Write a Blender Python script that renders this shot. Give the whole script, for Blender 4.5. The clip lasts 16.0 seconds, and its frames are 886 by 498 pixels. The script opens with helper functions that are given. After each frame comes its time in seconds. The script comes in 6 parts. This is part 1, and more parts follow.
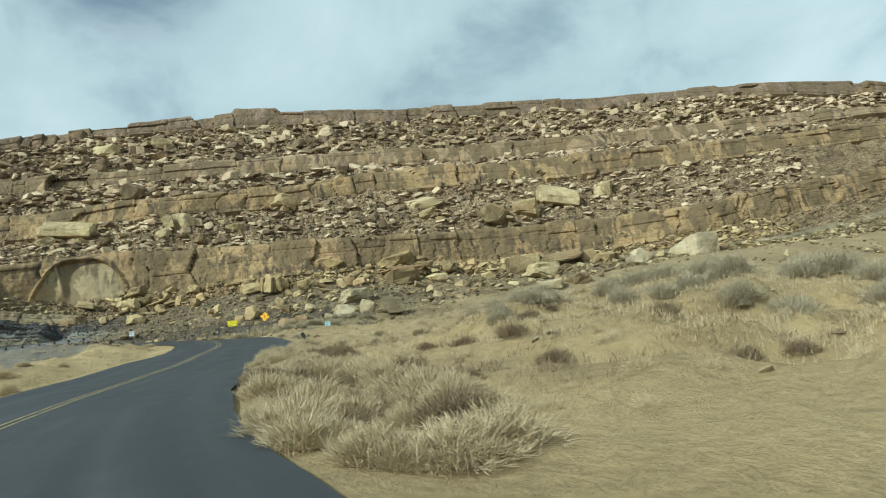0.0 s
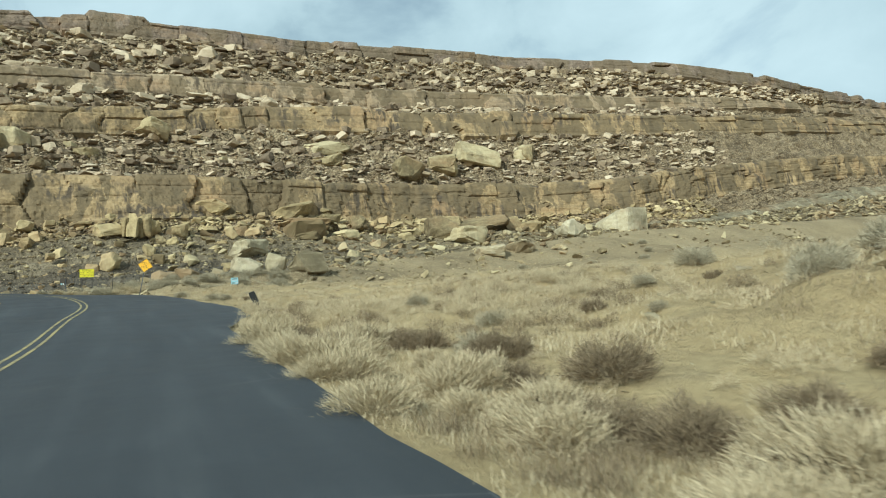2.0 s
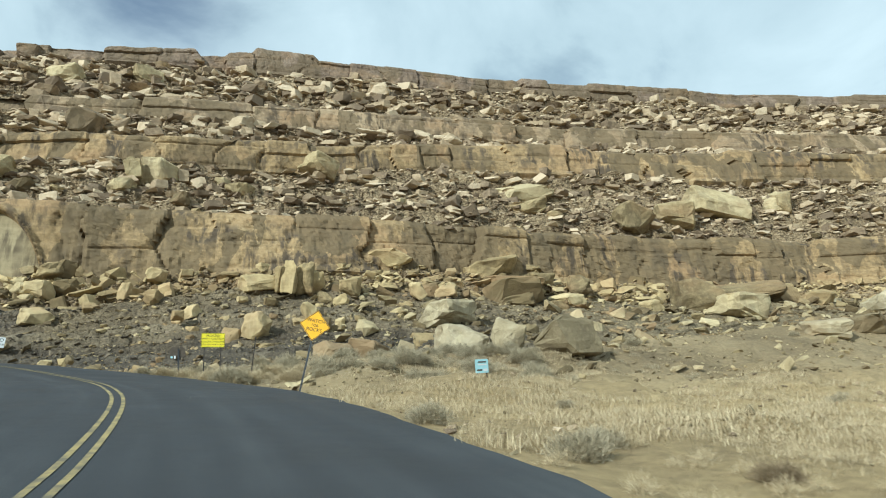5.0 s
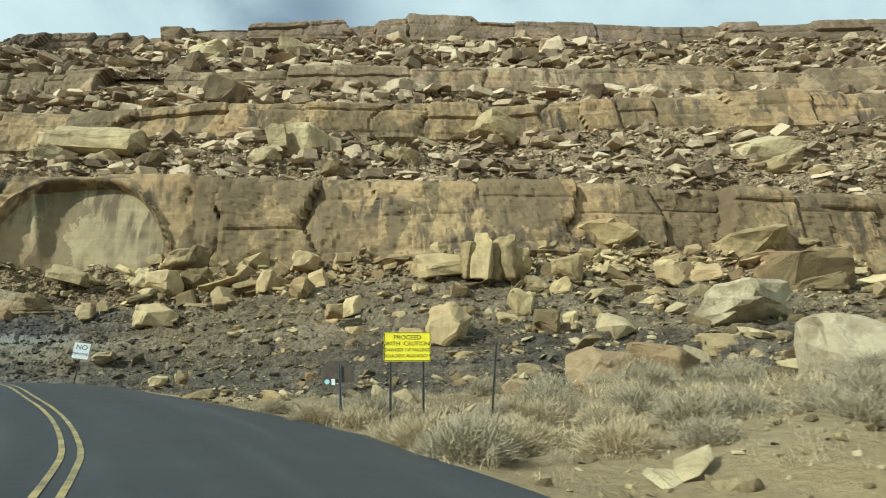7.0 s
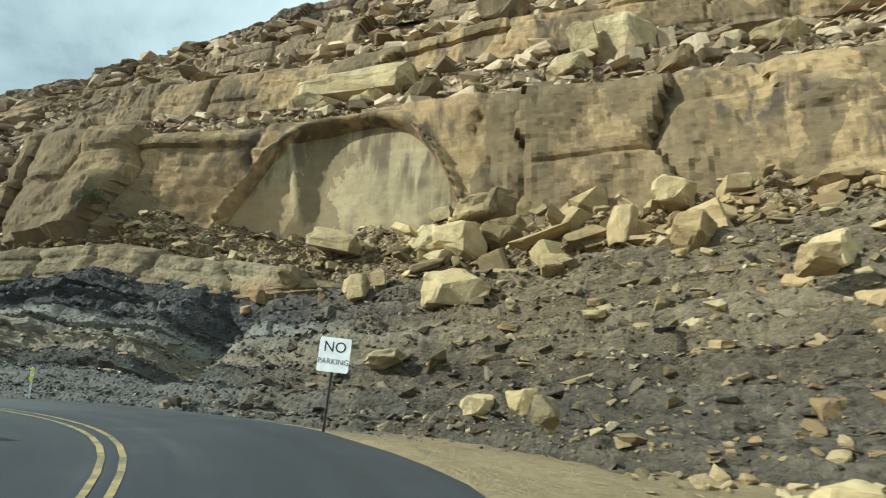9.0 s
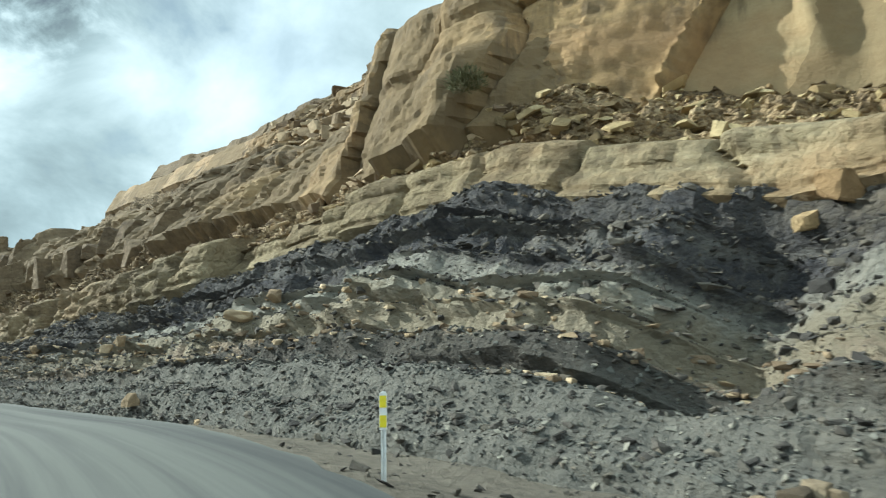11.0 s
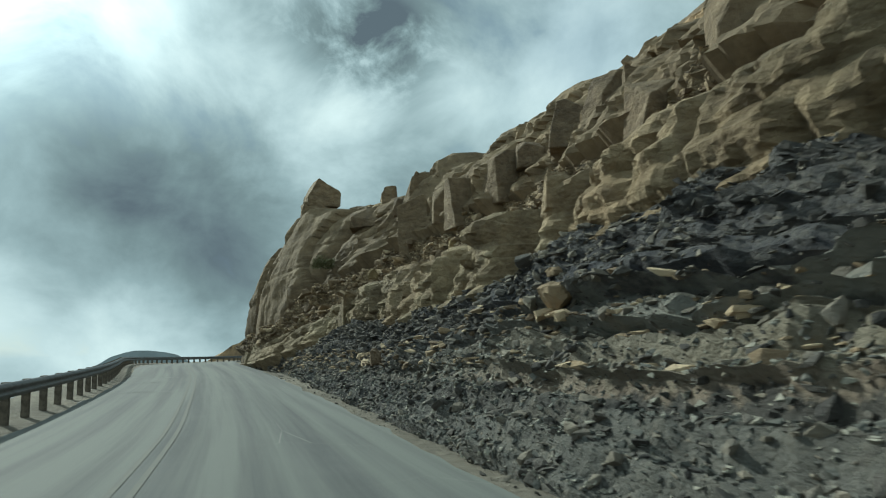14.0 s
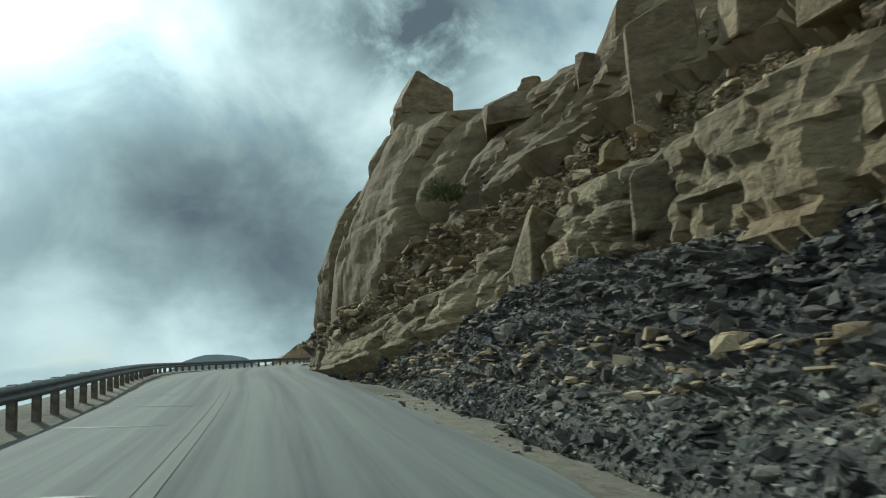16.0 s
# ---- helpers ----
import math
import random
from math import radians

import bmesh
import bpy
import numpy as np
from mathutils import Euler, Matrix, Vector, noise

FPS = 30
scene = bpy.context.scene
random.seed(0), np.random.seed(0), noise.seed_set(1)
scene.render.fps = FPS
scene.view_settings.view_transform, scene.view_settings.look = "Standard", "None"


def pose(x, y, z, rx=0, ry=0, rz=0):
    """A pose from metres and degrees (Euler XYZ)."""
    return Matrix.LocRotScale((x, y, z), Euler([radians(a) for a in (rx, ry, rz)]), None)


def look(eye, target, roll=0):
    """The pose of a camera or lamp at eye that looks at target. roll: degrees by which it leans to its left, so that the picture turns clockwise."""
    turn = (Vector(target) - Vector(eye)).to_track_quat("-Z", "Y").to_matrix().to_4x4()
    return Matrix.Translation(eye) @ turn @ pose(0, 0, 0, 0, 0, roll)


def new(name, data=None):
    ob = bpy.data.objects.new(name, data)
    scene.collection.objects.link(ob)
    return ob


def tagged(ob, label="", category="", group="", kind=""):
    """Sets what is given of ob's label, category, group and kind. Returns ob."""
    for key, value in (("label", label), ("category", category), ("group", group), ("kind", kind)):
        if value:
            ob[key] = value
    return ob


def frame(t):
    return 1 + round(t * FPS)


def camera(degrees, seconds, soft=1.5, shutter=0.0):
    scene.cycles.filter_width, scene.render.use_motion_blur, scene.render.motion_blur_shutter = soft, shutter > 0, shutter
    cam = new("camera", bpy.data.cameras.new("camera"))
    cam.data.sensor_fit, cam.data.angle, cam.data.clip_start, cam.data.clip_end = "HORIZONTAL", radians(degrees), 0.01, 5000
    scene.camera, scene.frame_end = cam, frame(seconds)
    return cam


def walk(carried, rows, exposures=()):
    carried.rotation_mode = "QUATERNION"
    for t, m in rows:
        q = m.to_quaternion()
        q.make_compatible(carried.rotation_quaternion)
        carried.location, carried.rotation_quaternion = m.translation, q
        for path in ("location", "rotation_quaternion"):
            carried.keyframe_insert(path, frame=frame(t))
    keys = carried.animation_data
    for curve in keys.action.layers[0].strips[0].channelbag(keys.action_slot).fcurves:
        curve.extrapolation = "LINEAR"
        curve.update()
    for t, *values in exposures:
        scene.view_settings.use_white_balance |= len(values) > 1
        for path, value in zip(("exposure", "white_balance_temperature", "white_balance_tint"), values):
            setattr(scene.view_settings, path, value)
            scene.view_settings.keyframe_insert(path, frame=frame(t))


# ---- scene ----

cam = camera(66.8, 16.0, soft=1.1, shutter=0.12)
# seconds, eye, aim, roll
PATH = [
    (0, (7.675, -3.653, -0.076), (10.783, 5.726, 1.463), -6.89),
    (0.5, (6.374, 1.731, 0.306), (10.360, 10.793, 1.718), -6.48),
    (1, (5.603, 7.172, 0.665), (10.294, 15.915, 1.912), -5.95),
    (1.5, (5.426, 12.621, 0.991), (10.479, 21.185, 2.055), -5.10),
    (2, (5.544, 17.950, 1.341), (10.561, 26.552, 2.248), -4.14),
    (2.5, (5.986, 23.255, 1.711), (10.642, 32.060, 2.598), -3.29),
    (3, (6.403, 28.107, 2.024), (10.624, 37.112, 3.067), -2.64),
    (3.5, (6.902, 33.417, 2.409), (10.733, 42.550, 3.797), -2.07),
    (3.7, (7.196, 35.706, 2.568), (10.909, 44.859, 4.131), -1.94),
    (5.8, (8.508, 58.315, 4.584), (11.116, 67.698, 6.851), -0.95),
    (6, (8.346, 60.442, 4.765), (10.759, 69.878, 7.032), -0.89),
    (6.5, (7.993, 65.712, 5.213), (9.783, 75.285, 7.484), -0.63),
    (7, (7.183, 70.914, 5.620), (8.266, 80.588, 7.909), -0.37),
    (7.5, (5.957, 76.062, 5.993), (6.280, 85.789, 8.293), 0.03),
    (8, (4.297, 80.982, 6.359), (3.811, 90.701, 8.663), 0.45),
    (8.2, (3.521, 82.823, 6.515), (2.677, 92.524, 8.790), 0.47),
    (10.3, (-6.969, 100.168, 8.736), (-12.837, 108.132, 10.197), -0.30),
    (11, (-12.806, 103.609, 8.716), (-19.994, 110.411, 10.154), -1.08),
    (11.5, (-17.494, 105.356, 8.682), (-25.454, 111.237, 10.112), -1.52),
    (12, (-22.429, 106.567, 8.652), (-31.006, 111.504, 10.084), -1.60),
    (12.5, (-27.437, 107.240, 8.604), (-36.450, 111.325, 10.046), -1.44),
    (13, (-32.474, 107.506, 8.455), (-41.761, 110.919, 9.903), -1.37),
    (13.5, (-37.764, 107.668, 8.302), (-47.216, 110.602, 9.736), -1.56),
    (14, (-43.086, 107.577, 8.175), (-52.623, 110.230, 9.589), -1.81),
    (14.5, (-48.577, 107.611, 8.074), (-58.178, 110.030, 9.474), -2.16),
    (15, (-53.905, 107.440, 8.061), (-63.549, 109.692, 9.443), -2.73),
    (15.5, (-59.205, 107.243, 8.042), (-68.891, 109.309, 9.425), -3.17),
    (16, (-64.511, 106.938, 8.062), (-74.244, 108.773, 9.443), -3.88),
]
EXPOSURES = [(0.0, -0.15, 5700, -4), (2.6, -0.02, 5450, -3), (3.5, 0.02, 5300, 12), (5.8, 0.04, 5750, -4), (8.2, 0.10, 5850, -2), (10.5, 0.56, 5800, -1), (11.6, 0.63, 6100, 0), (12.5, 0.34, 5980, -5), (14.0, -0.02, 5900, -6), (16.0, -0.06, 5850, -6)]
walk(cam, [(t, look(eye, target, roll)) for t, eye, target, roll in PATH], EXPOSURES)

# ---- light ----
SUN_AZ, SUN_EL = radians(122), radians(31)      # azimuth to the left of +y
SUN_DIR = Vector((-math.sin(SUN_AZ) * math.cos(SUN_EL), math.cos(SUN_AZ) * math.cos(SUN_EL), math.sin(SUN_EL)))
sun = new("sun", bpy.data.lights.new("sun", "SUN"))
sun.data.energy, sun.data.angle, sun.data.color = 4.9, radians(0.8), (1.0, 0.96, 0.86)
sun.matrix_world = look(SUN_DIR * 500, (0, 0, 0))

world = bpy.data.worlds.new("sky")
scene.world = world
world.use_nodes = True
wt = world.node_tree
wt.nodes.clear()


def node(tree, kind, **values):
    n = tree.nodes.new(kind)
    for key, value in values.items():
        if key in n.inputs:
            n.inputs[key].default_value = value
        else:
            setattr(n, key, value)
    return n


def ramp(tree, source, stops, interpolation="LINEAR"):
    n = tree.nodes.new("ShaderNodeValToRGB")
    n.color_ramp.interpolation = interpolation
    while len(n.color_ramp.elements) < len(stops):
        n.color_ramp.elements.new(0.5)
    for e, (p, c) in zip(n.color_ramp.elements, stops):
        e.position = p
        e.color = (*c, 1) if isinstance(c, tuple) else (c, c, c, 1)
    tree.links.new(source, n.inputs[0])
    return n.outputs[0]


def mixc(tree, fac, a, b, blend="MIX"):
    n = tree.nodes.new("ShaderNodeMix")
    n.data_type, n.blend_type = "RGBA", blend
    for i, v in ((0, fac), (6, a), (7, b)):
        if isinstance(v, (int, float)):
            n.inputs[i].default_value = v
        elif isinstance(v, tuple):
            n.inputs[i].default_value = (*v, 1)
        else:
            tree.links.new(v, n.inputs[i])
    return n.outputs[2]


def mathn(tree, op, a, b=0.0):
    n = tree.nodes.new("ShaderNodeMath")
    n.operation = op
    for i, v in enumerate((a, b)):
        if isinstance(v, (int, float)):
            n.inputs[i].default_value = v
        else:
            tree.links.new(v, n.inputs[i])
    return n.outputs[0]


def noise_of(tree, vector, scale, detail=4.0, rough=0.55, distort=0.0):
    n = node(tree, "ShaderNodeTexNoise", Scale=scale, Detail=detail, Roughness=rough, Distortion=distort)
    if vector is not None:
        tree.links.new(vector, n.inputs["Vector"])
    return n.outputs["Fac"]


def mapped(tree, vector, scale=(1, 1, 1), loc=(0, 0, 0)):
    n = node(tree, "ShaderNodeMapping")
    n.inputs["Scale"].default_value = scale
    n.inputs["Location"].default_value = loc
    tree.links.new(vector, n.inputs["Vector"])
    return n.outputs[0]


# sky: a clear sky with broken grey cloud before it
sky = node(wt, "ShaderNodeTexSky", sky_type="NISHITA", sun_disc=False, sun_elevation=SUN_EL, sun_rotation=-SUN_AZ, altitude=1800.0, dust_density=1.5)
geo = node(wt, "ShaderNodeTexCoord")
way = geo.outputs["Generated"]
sep = node(wt, "ShaderNodeSeparateXYZ")
wt.links.new(way, sep.inputs[0])


def facing(az, el):
    """Cosine of the angle between a direction of the sky and the given azimuth (left of +y) and height, in degrees."""
    n = node(wt, "ShaderNodeVectorMath", operation="DOT_PRODUCT")
    wt.links.new(way, n.inputs[0])
    a, e = radians(az), radians(el)
    n.inputs[1].default_value = (-math.sin(a) * math.cos(e), math.cos(a) * math.cos(e), math.sin(e))
    return mathn(wt, "MAXIMUM", n.outputs["Value"], 0.0)


def bank(az, el, wide, amount):
    """One cloud bank or gap: its share of thickness, half as strong at wide degrees from its middle."""
    return mathn(wt, "MULTIPLY", mathn(wt, "POWER", facing(az, el), math.log(0.5) / math.log(math.cos(radians(wide)))), amount)


near_sun = mathn(wt, "POWER", facing(math.degrees(SUN_AZ) - 9, math.degrees(SUN_EL) - 2), 60.0)
flatter = mapped(wt, way, (1, 1, 1.35))
puffs = noise_of(wt, mapped(wt, flatter, loc=(3.1, 1.7, 0.4)), 4.2, 9.0, 0.56, 0.35)
large = noise_of(wt, mapped(wt, flatter, loc=(8.3, -2.0, 1.3)), 1.9, 4.0, 0.5, 0.2)
wisp = noise_of(wt, mapped(wt, way, (1, 1, 1.3), (1.0, 5.0, 2.0)), 8.0, 8.0, 0.6, 0.4)
strong = mathn(wt, "ADD", 0.30, bank(85, 16, 30, 0.42))
drift = mathn(wt, "ADD", mathn(wt, "SUBTRACT", puffs, 0.5), mathn(wt, "MULTIPLY", mathn(wt, "SUBTRACT", large, 0.5), 0.5))
body = mathn(wt, "ADD", 0.50, mathn(wt, "MULTIPLY", drift, strong))
BANKS = ((85, 14, 26, -0.225), (99, 21, 4.5, 0.13), (84, 19, 4.5, 0.14), (70, 20, 6, 0.17), (92, 20, 5, 0.10), (101, 13, 6, -0.13), (92, 9.5, 7, -0.10),
         (106, 9, 5, -0.08), (109, 4, 3.5, 0.20), (101, 1, 4, 0.16), (112, 14, 4, 0.06), (60, 24, 6, 0.02), (-15, 26, 22, -0.01), (6, 28, 5, 0.06), (-54, 19, 8, 0.06))
for row in BANKS:
    body = mathn(wt, "ADD", body, bank(*row))
ragged = ramp(wt, wisp, [(0.36, 0.0), (0.54, 1.0)])
for row in ((79, 25.5, 3.6, -0.36), (86, 26, 3.5, -0.16)):
    body = mathn(wt, "ADD", body, mathn(wt, "MULTIPLY", bank(*row), ragged))
haze = ramp(wt, sep.outputs[2], [(0.0, 1.0), (0.10, 0.0)])
body = mathn(wt, "ADD", body, mathn(wt, "ADD", mathn(wt, "MULTIPLY", haze, 0.06), mathn(wt, "MULTIPLY", near_sun, 0.24)))
cover = mathn(wt, "MAXIMUM", mathn(wt, "ADD", ramp(wt, puffs, [(0.30, 0.72), (0.46, 1.0)]), mathn(wt, "ADD", bank(6, 32, 4.5, -0.7), bank(61, 24, 5, -0.22))), haze)
cloud = ramp(wt, body, [(0.14, (1.35, 1.62, 1.9)), (0.26, (2.3, 2.85, 3.0)), (0.36, (3.6, 4.4, 4.6)), (0.47, (5.9, 6.8, 7.0)), (0.58, (8.0, 8.8, 8.8)), (0.72, (10.0, 10.8, 10.8))])
glow = mathn(wt, "ADD", 1.0, mathn(wt, "MULTIPLY", near_sun, 1.6))
gl = node(wt, "ShaderNodeVectorMath", operation="SCALE")
wt.links.new(cloud, gl.inputs[0])
wt.links.new(glow, gl.inputs["Scale"])
both = mixc(wt, cover, sky.outputs[0], gl.outputs[0])
bg = node(wt, "ShaderNodeBackground", Strength=0.098)
wt.links.new(both, bg.inputs[0])
wout = node(wt, "ShaderNodeOutputWorld")
wt.links.new(bg.outputs[0], wout.inputs[0])


# ---- materials ----
def material(name):
    m = bpy.data.materials.new(name)
    m.use_nodes = True
    t = m.node_tree
    bsdf = t.nodes["Principled BSDF"]
    coord = node(t, "ShaderNodeTexCoord")
    return m, t, bsdf, coord


def bump(t, bsdf, height, strength, distance):
    b = node(t, "ShaderNodeBump", Strength=strength, Distance=distance)
    t.links.new(height, b.inputs["Height"])
    t.links.new(b.outputs[0], bsdf.inputs["Normal"])


def plain(name, colour, rough=0.6, metal=0.0, vary=0.15, scale=6.0):
    m, t, bsdf, co = material(name)
    n = noise_of(t, co.outputs["Object"], scale, 5)
    dark = tuple(c * (1 - vary) for c in colour)
    light = tuple(min(1, c * (1 + vary)) for c in colour)
    t.links.new(ramp(t, n, [(0.35, dark), (0.65, light)]), bsdf.inputs["Base Color"])
    bsdf.inputs["Roughness"].default_value = rough
    bsdf.inputs["Metallic"].default_value = metal
    return m


def rock_material(name, dark, mid, light, streaks=0.0, random_tint=0.0, stain=(0.10, 0.075, 0.05), scale=1.0, relief=0.7, beds_of=None, bedding=0.05, stones=0.0, west=0.0, gritty=0.25):
    """Bedded sandstone or shale: broad colour patches, fine horizontal laminae, grain, dark run-down streaks."""
    m, t, bsdf, co = material(name)
    g = node(t, "ShaderNodeNewGeometry")
    pos = g.outputs["Position"]
    broad = noise_of(t, pos, 0.12 * scale, 5, 0.6)
    fine = noise_of(t, pos, 1.6 * scale, 7, 0.65)
    beds = noise_of(t, mapped(t, pos, (0.06, 0.06, 2.6)), 1.0, 5, 0.6)
    mixf = mathn(t, "ADD", mathn(t, "MULTIPLY", broad, 0.45), mathn(t, "ADD", mathn(t, "MULTIPLY", fine, 0.35), mathn(t, "MULTIPLY", beds, 0.25 if bedding > 0.1 else 0.16)))
    if stones:
        cells = []
        for size in (1.7, 4.6):
            v = node(t, "ShaderNodeTexVoronoi", Scale=size * scale)
            t.links.new(mapped(t, pos, (1, 1, 1.5)), v.inputs["Vector"])
            sepc = node(t, "ShaderNodeSeparateColor")
            t.links.new(v.outputs["Color"], sepc.inputs[0])
            cells.append((sepc.outputs[0], v.outputs["Distance"]))
        shade = mathn(t, "SUBTRACT", mathn(t, "ADD", mathn(t, "MULTIPLY", cells[0][0], 0.5), mathn(t, "MULTIPLY", cells[1][0], 0.5)), 0.5)
        mixf = mathn(t, "ADD", mixf, mathn(t, "MULTIPLY", shade, 0.32 * stones))
    if random_tint:
        info = node(t, "ShaderNodeObjectInfo")
        isl = g.outputs["Random Per Island"]
        both = mathn(t, "FRACT", mathn(t, "ADD", info.outputs["Random"], isl))
        mixf = mathn(t, "ADD", mixf, mathn(t, "MULTIPLY", mathn(t, "SUBTRACT", both, 0.5), random_tint))
    col = ramp(t, mixf, [(0.36, dark), (0.52, mid), (0.68, light)])
    if streaks:
        run = noise_of(t, mapped(t, pos, (0.9, 0.9, 0.10)), 1.0, 5, 0.6, 0.3)
        where = noise_of(t, mapped(t, pos, (0.15, 0.15, 0.2)), 1.0, 3, 0.5)
        f = mathn(t, "MULTIPLY", ramp(t, run, [(0.46, 0.0), (0.58, 1.0)]), ramp(t, where, [(0.42, 0.0), (0.56, streaks)]))
        rust = ramp(t, noise_of(t, mapped(t, pos, (0.10, 0.10, 0.22), (5, 3, 1)), 1.0, 4, 0.6), [(0.50, 0.0), (0.66, 0.55)])
        col = mixc(t, rust, col, (0.34, 0.215, 0.11))
        col = mixc(t, f, col, stain)
        block = node(t, "ShaderNodeTexVoronoi", Scale=1.0)
        bent = noise_of(t, pos, 0.35, 4, 0.6)
        shifted = mixc(t, 1.0, mapped(t, pos, (0.26, 0.06, 0.13)), bent, "ADD")
        t.links.new(shifted, block.inputs["Vector"])
        tone = node(t, "ShaderNodeSeparateColor")
        t.links.new(block.outputs["Color"], tone.inputs[0])
        col = mixc(t, mathn(t, "MULTIPLY", ramp(t, tone.outputs[0], [(0.42, 0.0), (0.62, 0.8)]), streaks), col, (0.145, 0.107, 0.06))
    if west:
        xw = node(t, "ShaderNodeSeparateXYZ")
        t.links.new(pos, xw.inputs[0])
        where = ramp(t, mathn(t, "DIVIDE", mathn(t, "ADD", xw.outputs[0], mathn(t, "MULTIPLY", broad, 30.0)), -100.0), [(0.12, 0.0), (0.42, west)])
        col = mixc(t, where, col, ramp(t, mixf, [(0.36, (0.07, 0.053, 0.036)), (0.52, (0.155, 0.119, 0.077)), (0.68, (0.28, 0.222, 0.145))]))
    if beds_of:
        xyz, along = node(t, "ShaderNodeSeparateXYZ"), node(t, "ShaderNodeSeparateXYZ")
        t.links.new(pos, xyz.inputs[0])
        t.links.new(co.outputs["UV"], along.inputs[0])
        level = mathn(t, "ADD", along.outputs[1], mathn(t, "SUBTRACT", mathn(t, "ADD", mathn(t, "MULTIPLY", broad, 0.22), mathn(t, "MULTIPLY", fine, 0.09)), 0.155))
        further = ramp(t, mathn(t, "DIVIDE", xyz.outputs[0], -100.0), [(0.28, 0.0), (0.56, 0.16)])
        col = mixc(t, 0.80, col, ramp(t, mathn(t, "ADD", level, further), beds_of))
        coal = ramp(t, mixf, [(0.36, (0.028, 0.029, 0.034)), (0.52, (0.070, 0.069, 0.068)), (0.68, (0.165, 0.15, 0.125))])
        col = mixc(t, ramp(t, mathn(t, "ADD", mathn(t, "DIVIDE", xyz.outputs[0], -100.0), mathn(t, "MULTIPLY", broad, 0.12)), [(0.48, 0.0), (0.70, 0.85)]), col, coal)
        east = mathn(t, "DIVIDE", mathn(t, "ADD", mathn(t, "ADD", xyz.outputs[0], 20.0), mathn(t, "MULTIPLY", broad, 12.0)), 100.0)
        tan = ramp(t, mixf, [(0.36, (0.13, 0.10, 0.062)), (0.52, (0.23, 0.18, 0.108)), (0.68, (0.35, 0.285, 0.17))])
        high = ramp(t, level, [(0.30, 0.0), (0.62, 1.0)])
        brown = mixc(t, high, ramp(t, mixf, [(0.36, (0.055, 0.045, 0.034)), (0.52, (0.112, 0.09, 0.063)), (0.68, (0.22, 0.178, 0.12))]),
                     ramp(t, mixf, [(0.36, (0.10, 0.076, 0.048)), (0.52, (0.20, 0.152, 0.088)), (0.68, (0.34, 0.265, 0.155))]))
        col = mixc(t, ramp(t, east, [(0.08, 0.0), (0.20, 0.85)]), col, brown)
        col = mixc(t, ramp(t, east, [(0.50, 0.0), (0.72, 0.9)]), col, tan)
    t.links.new(col, bsdf.inputs["Base Color"])
    bsdf.inputs["Roughness"].default_value = 0.92
    bsdf.inputs["Specular IOR Level"].default_value = 0.2
    grain = noise_of(t, pos, 5.0 * scale, 8, 0.7)
    h = mathn(t, "ADD", mathn(t, "MULTIPLY", fine, 0.6), mathn(t, "ADD", mathn(t, "MULTIPLY", grain, gritty), mathn(t, "MULTIPLY", beds, bedding)))
    if stones:
        h = mathn(t, "SUBTRACT", h, mathn(t, "MULTIPLY", mathn(t, "ADD", mathn(t, "MULTIPLY", cells[0][1], 0.6), mathn(t, "MULTIPLY", cells[1][1], 0.3)), stones))
    bump(t, bsdf, h, relief, 0.5)
    return m


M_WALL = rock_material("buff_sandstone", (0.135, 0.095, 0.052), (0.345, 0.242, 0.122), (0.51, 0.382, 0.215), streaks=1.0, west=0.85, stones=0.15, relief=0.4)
M_UPPER = rock_material("grey_tan_sandstone", (0.165, 0.122, 0.08), (0.325, 0.238, 0.142), (0.47, 0.368, 0.24), streaks=0.9, stones=0.15, relief=0.45)
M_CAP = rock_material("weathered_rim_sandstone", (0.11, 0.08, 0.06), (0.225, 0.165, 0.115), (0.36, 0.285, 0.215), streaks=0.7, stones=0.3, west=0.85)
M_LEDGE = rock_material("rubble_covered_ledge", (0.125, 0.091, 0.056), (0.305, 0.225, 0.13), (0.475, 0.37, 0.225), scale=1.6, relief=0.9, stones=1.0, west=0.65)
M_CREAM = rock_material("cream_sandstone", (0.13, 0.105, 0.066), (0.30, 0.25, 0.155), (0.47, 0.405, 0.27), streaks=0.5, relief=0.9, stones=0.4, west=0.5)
M_SHALE = rock_material("dark_shale", (0.10, 0.09, 0.074), (0.24, 0.215, 0.17), (0.45, 0.40, 0.30), scale=1.9, relief=0.8, stones=0.6, bedding=0.3, gritty=0.6,
                        beds_of=[(0.0, (0.142, 0.144, 0.132)), (0.30, (0.162, 0.161, 0.146)), (0.335, (0.06, 0.057, 0.053)), (0.39, (0.055, 0.053, 0.05)), (0.405, (0.32, 0.25, 0.185)), (0.44, (0.29, 0.25, 0.178)), (0.56, (0.27, 0.24, 0.178)),
                                 (0.60, (0.30, 0.295, 0.255)), (0.68, (0.27, 0.265, 0.235)), (0.70, (0.040, 0.043, 0.056)), (0.80, (0.048, 0.052, 0.068)), (0.83, (0.14, 0.138, 0.135)), (0.855, (0.042, 0.044, 0.055)), (1.0, (0.055, 0.056, 0.064))])
M_ROCK = rock_material("fallen_sandstone", (0.14, 0.105, 0.055), (0.37, 0.287, 0.15), (0.56, 0.46, 0.27), random_tint=0.40, streaks=0.3)
M_PALEROCK = rock_material("pale_sandstone", (0.22, 0.175, 0.10), (0.40, 0.33, 0.20), (0.56, 0.48, 0.33), random_tint=0.22, streaks=0.3)
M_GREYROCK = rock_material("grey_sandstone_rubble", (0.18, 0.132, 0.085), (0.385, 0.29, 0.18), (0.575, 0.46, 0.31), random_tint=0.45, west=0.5)
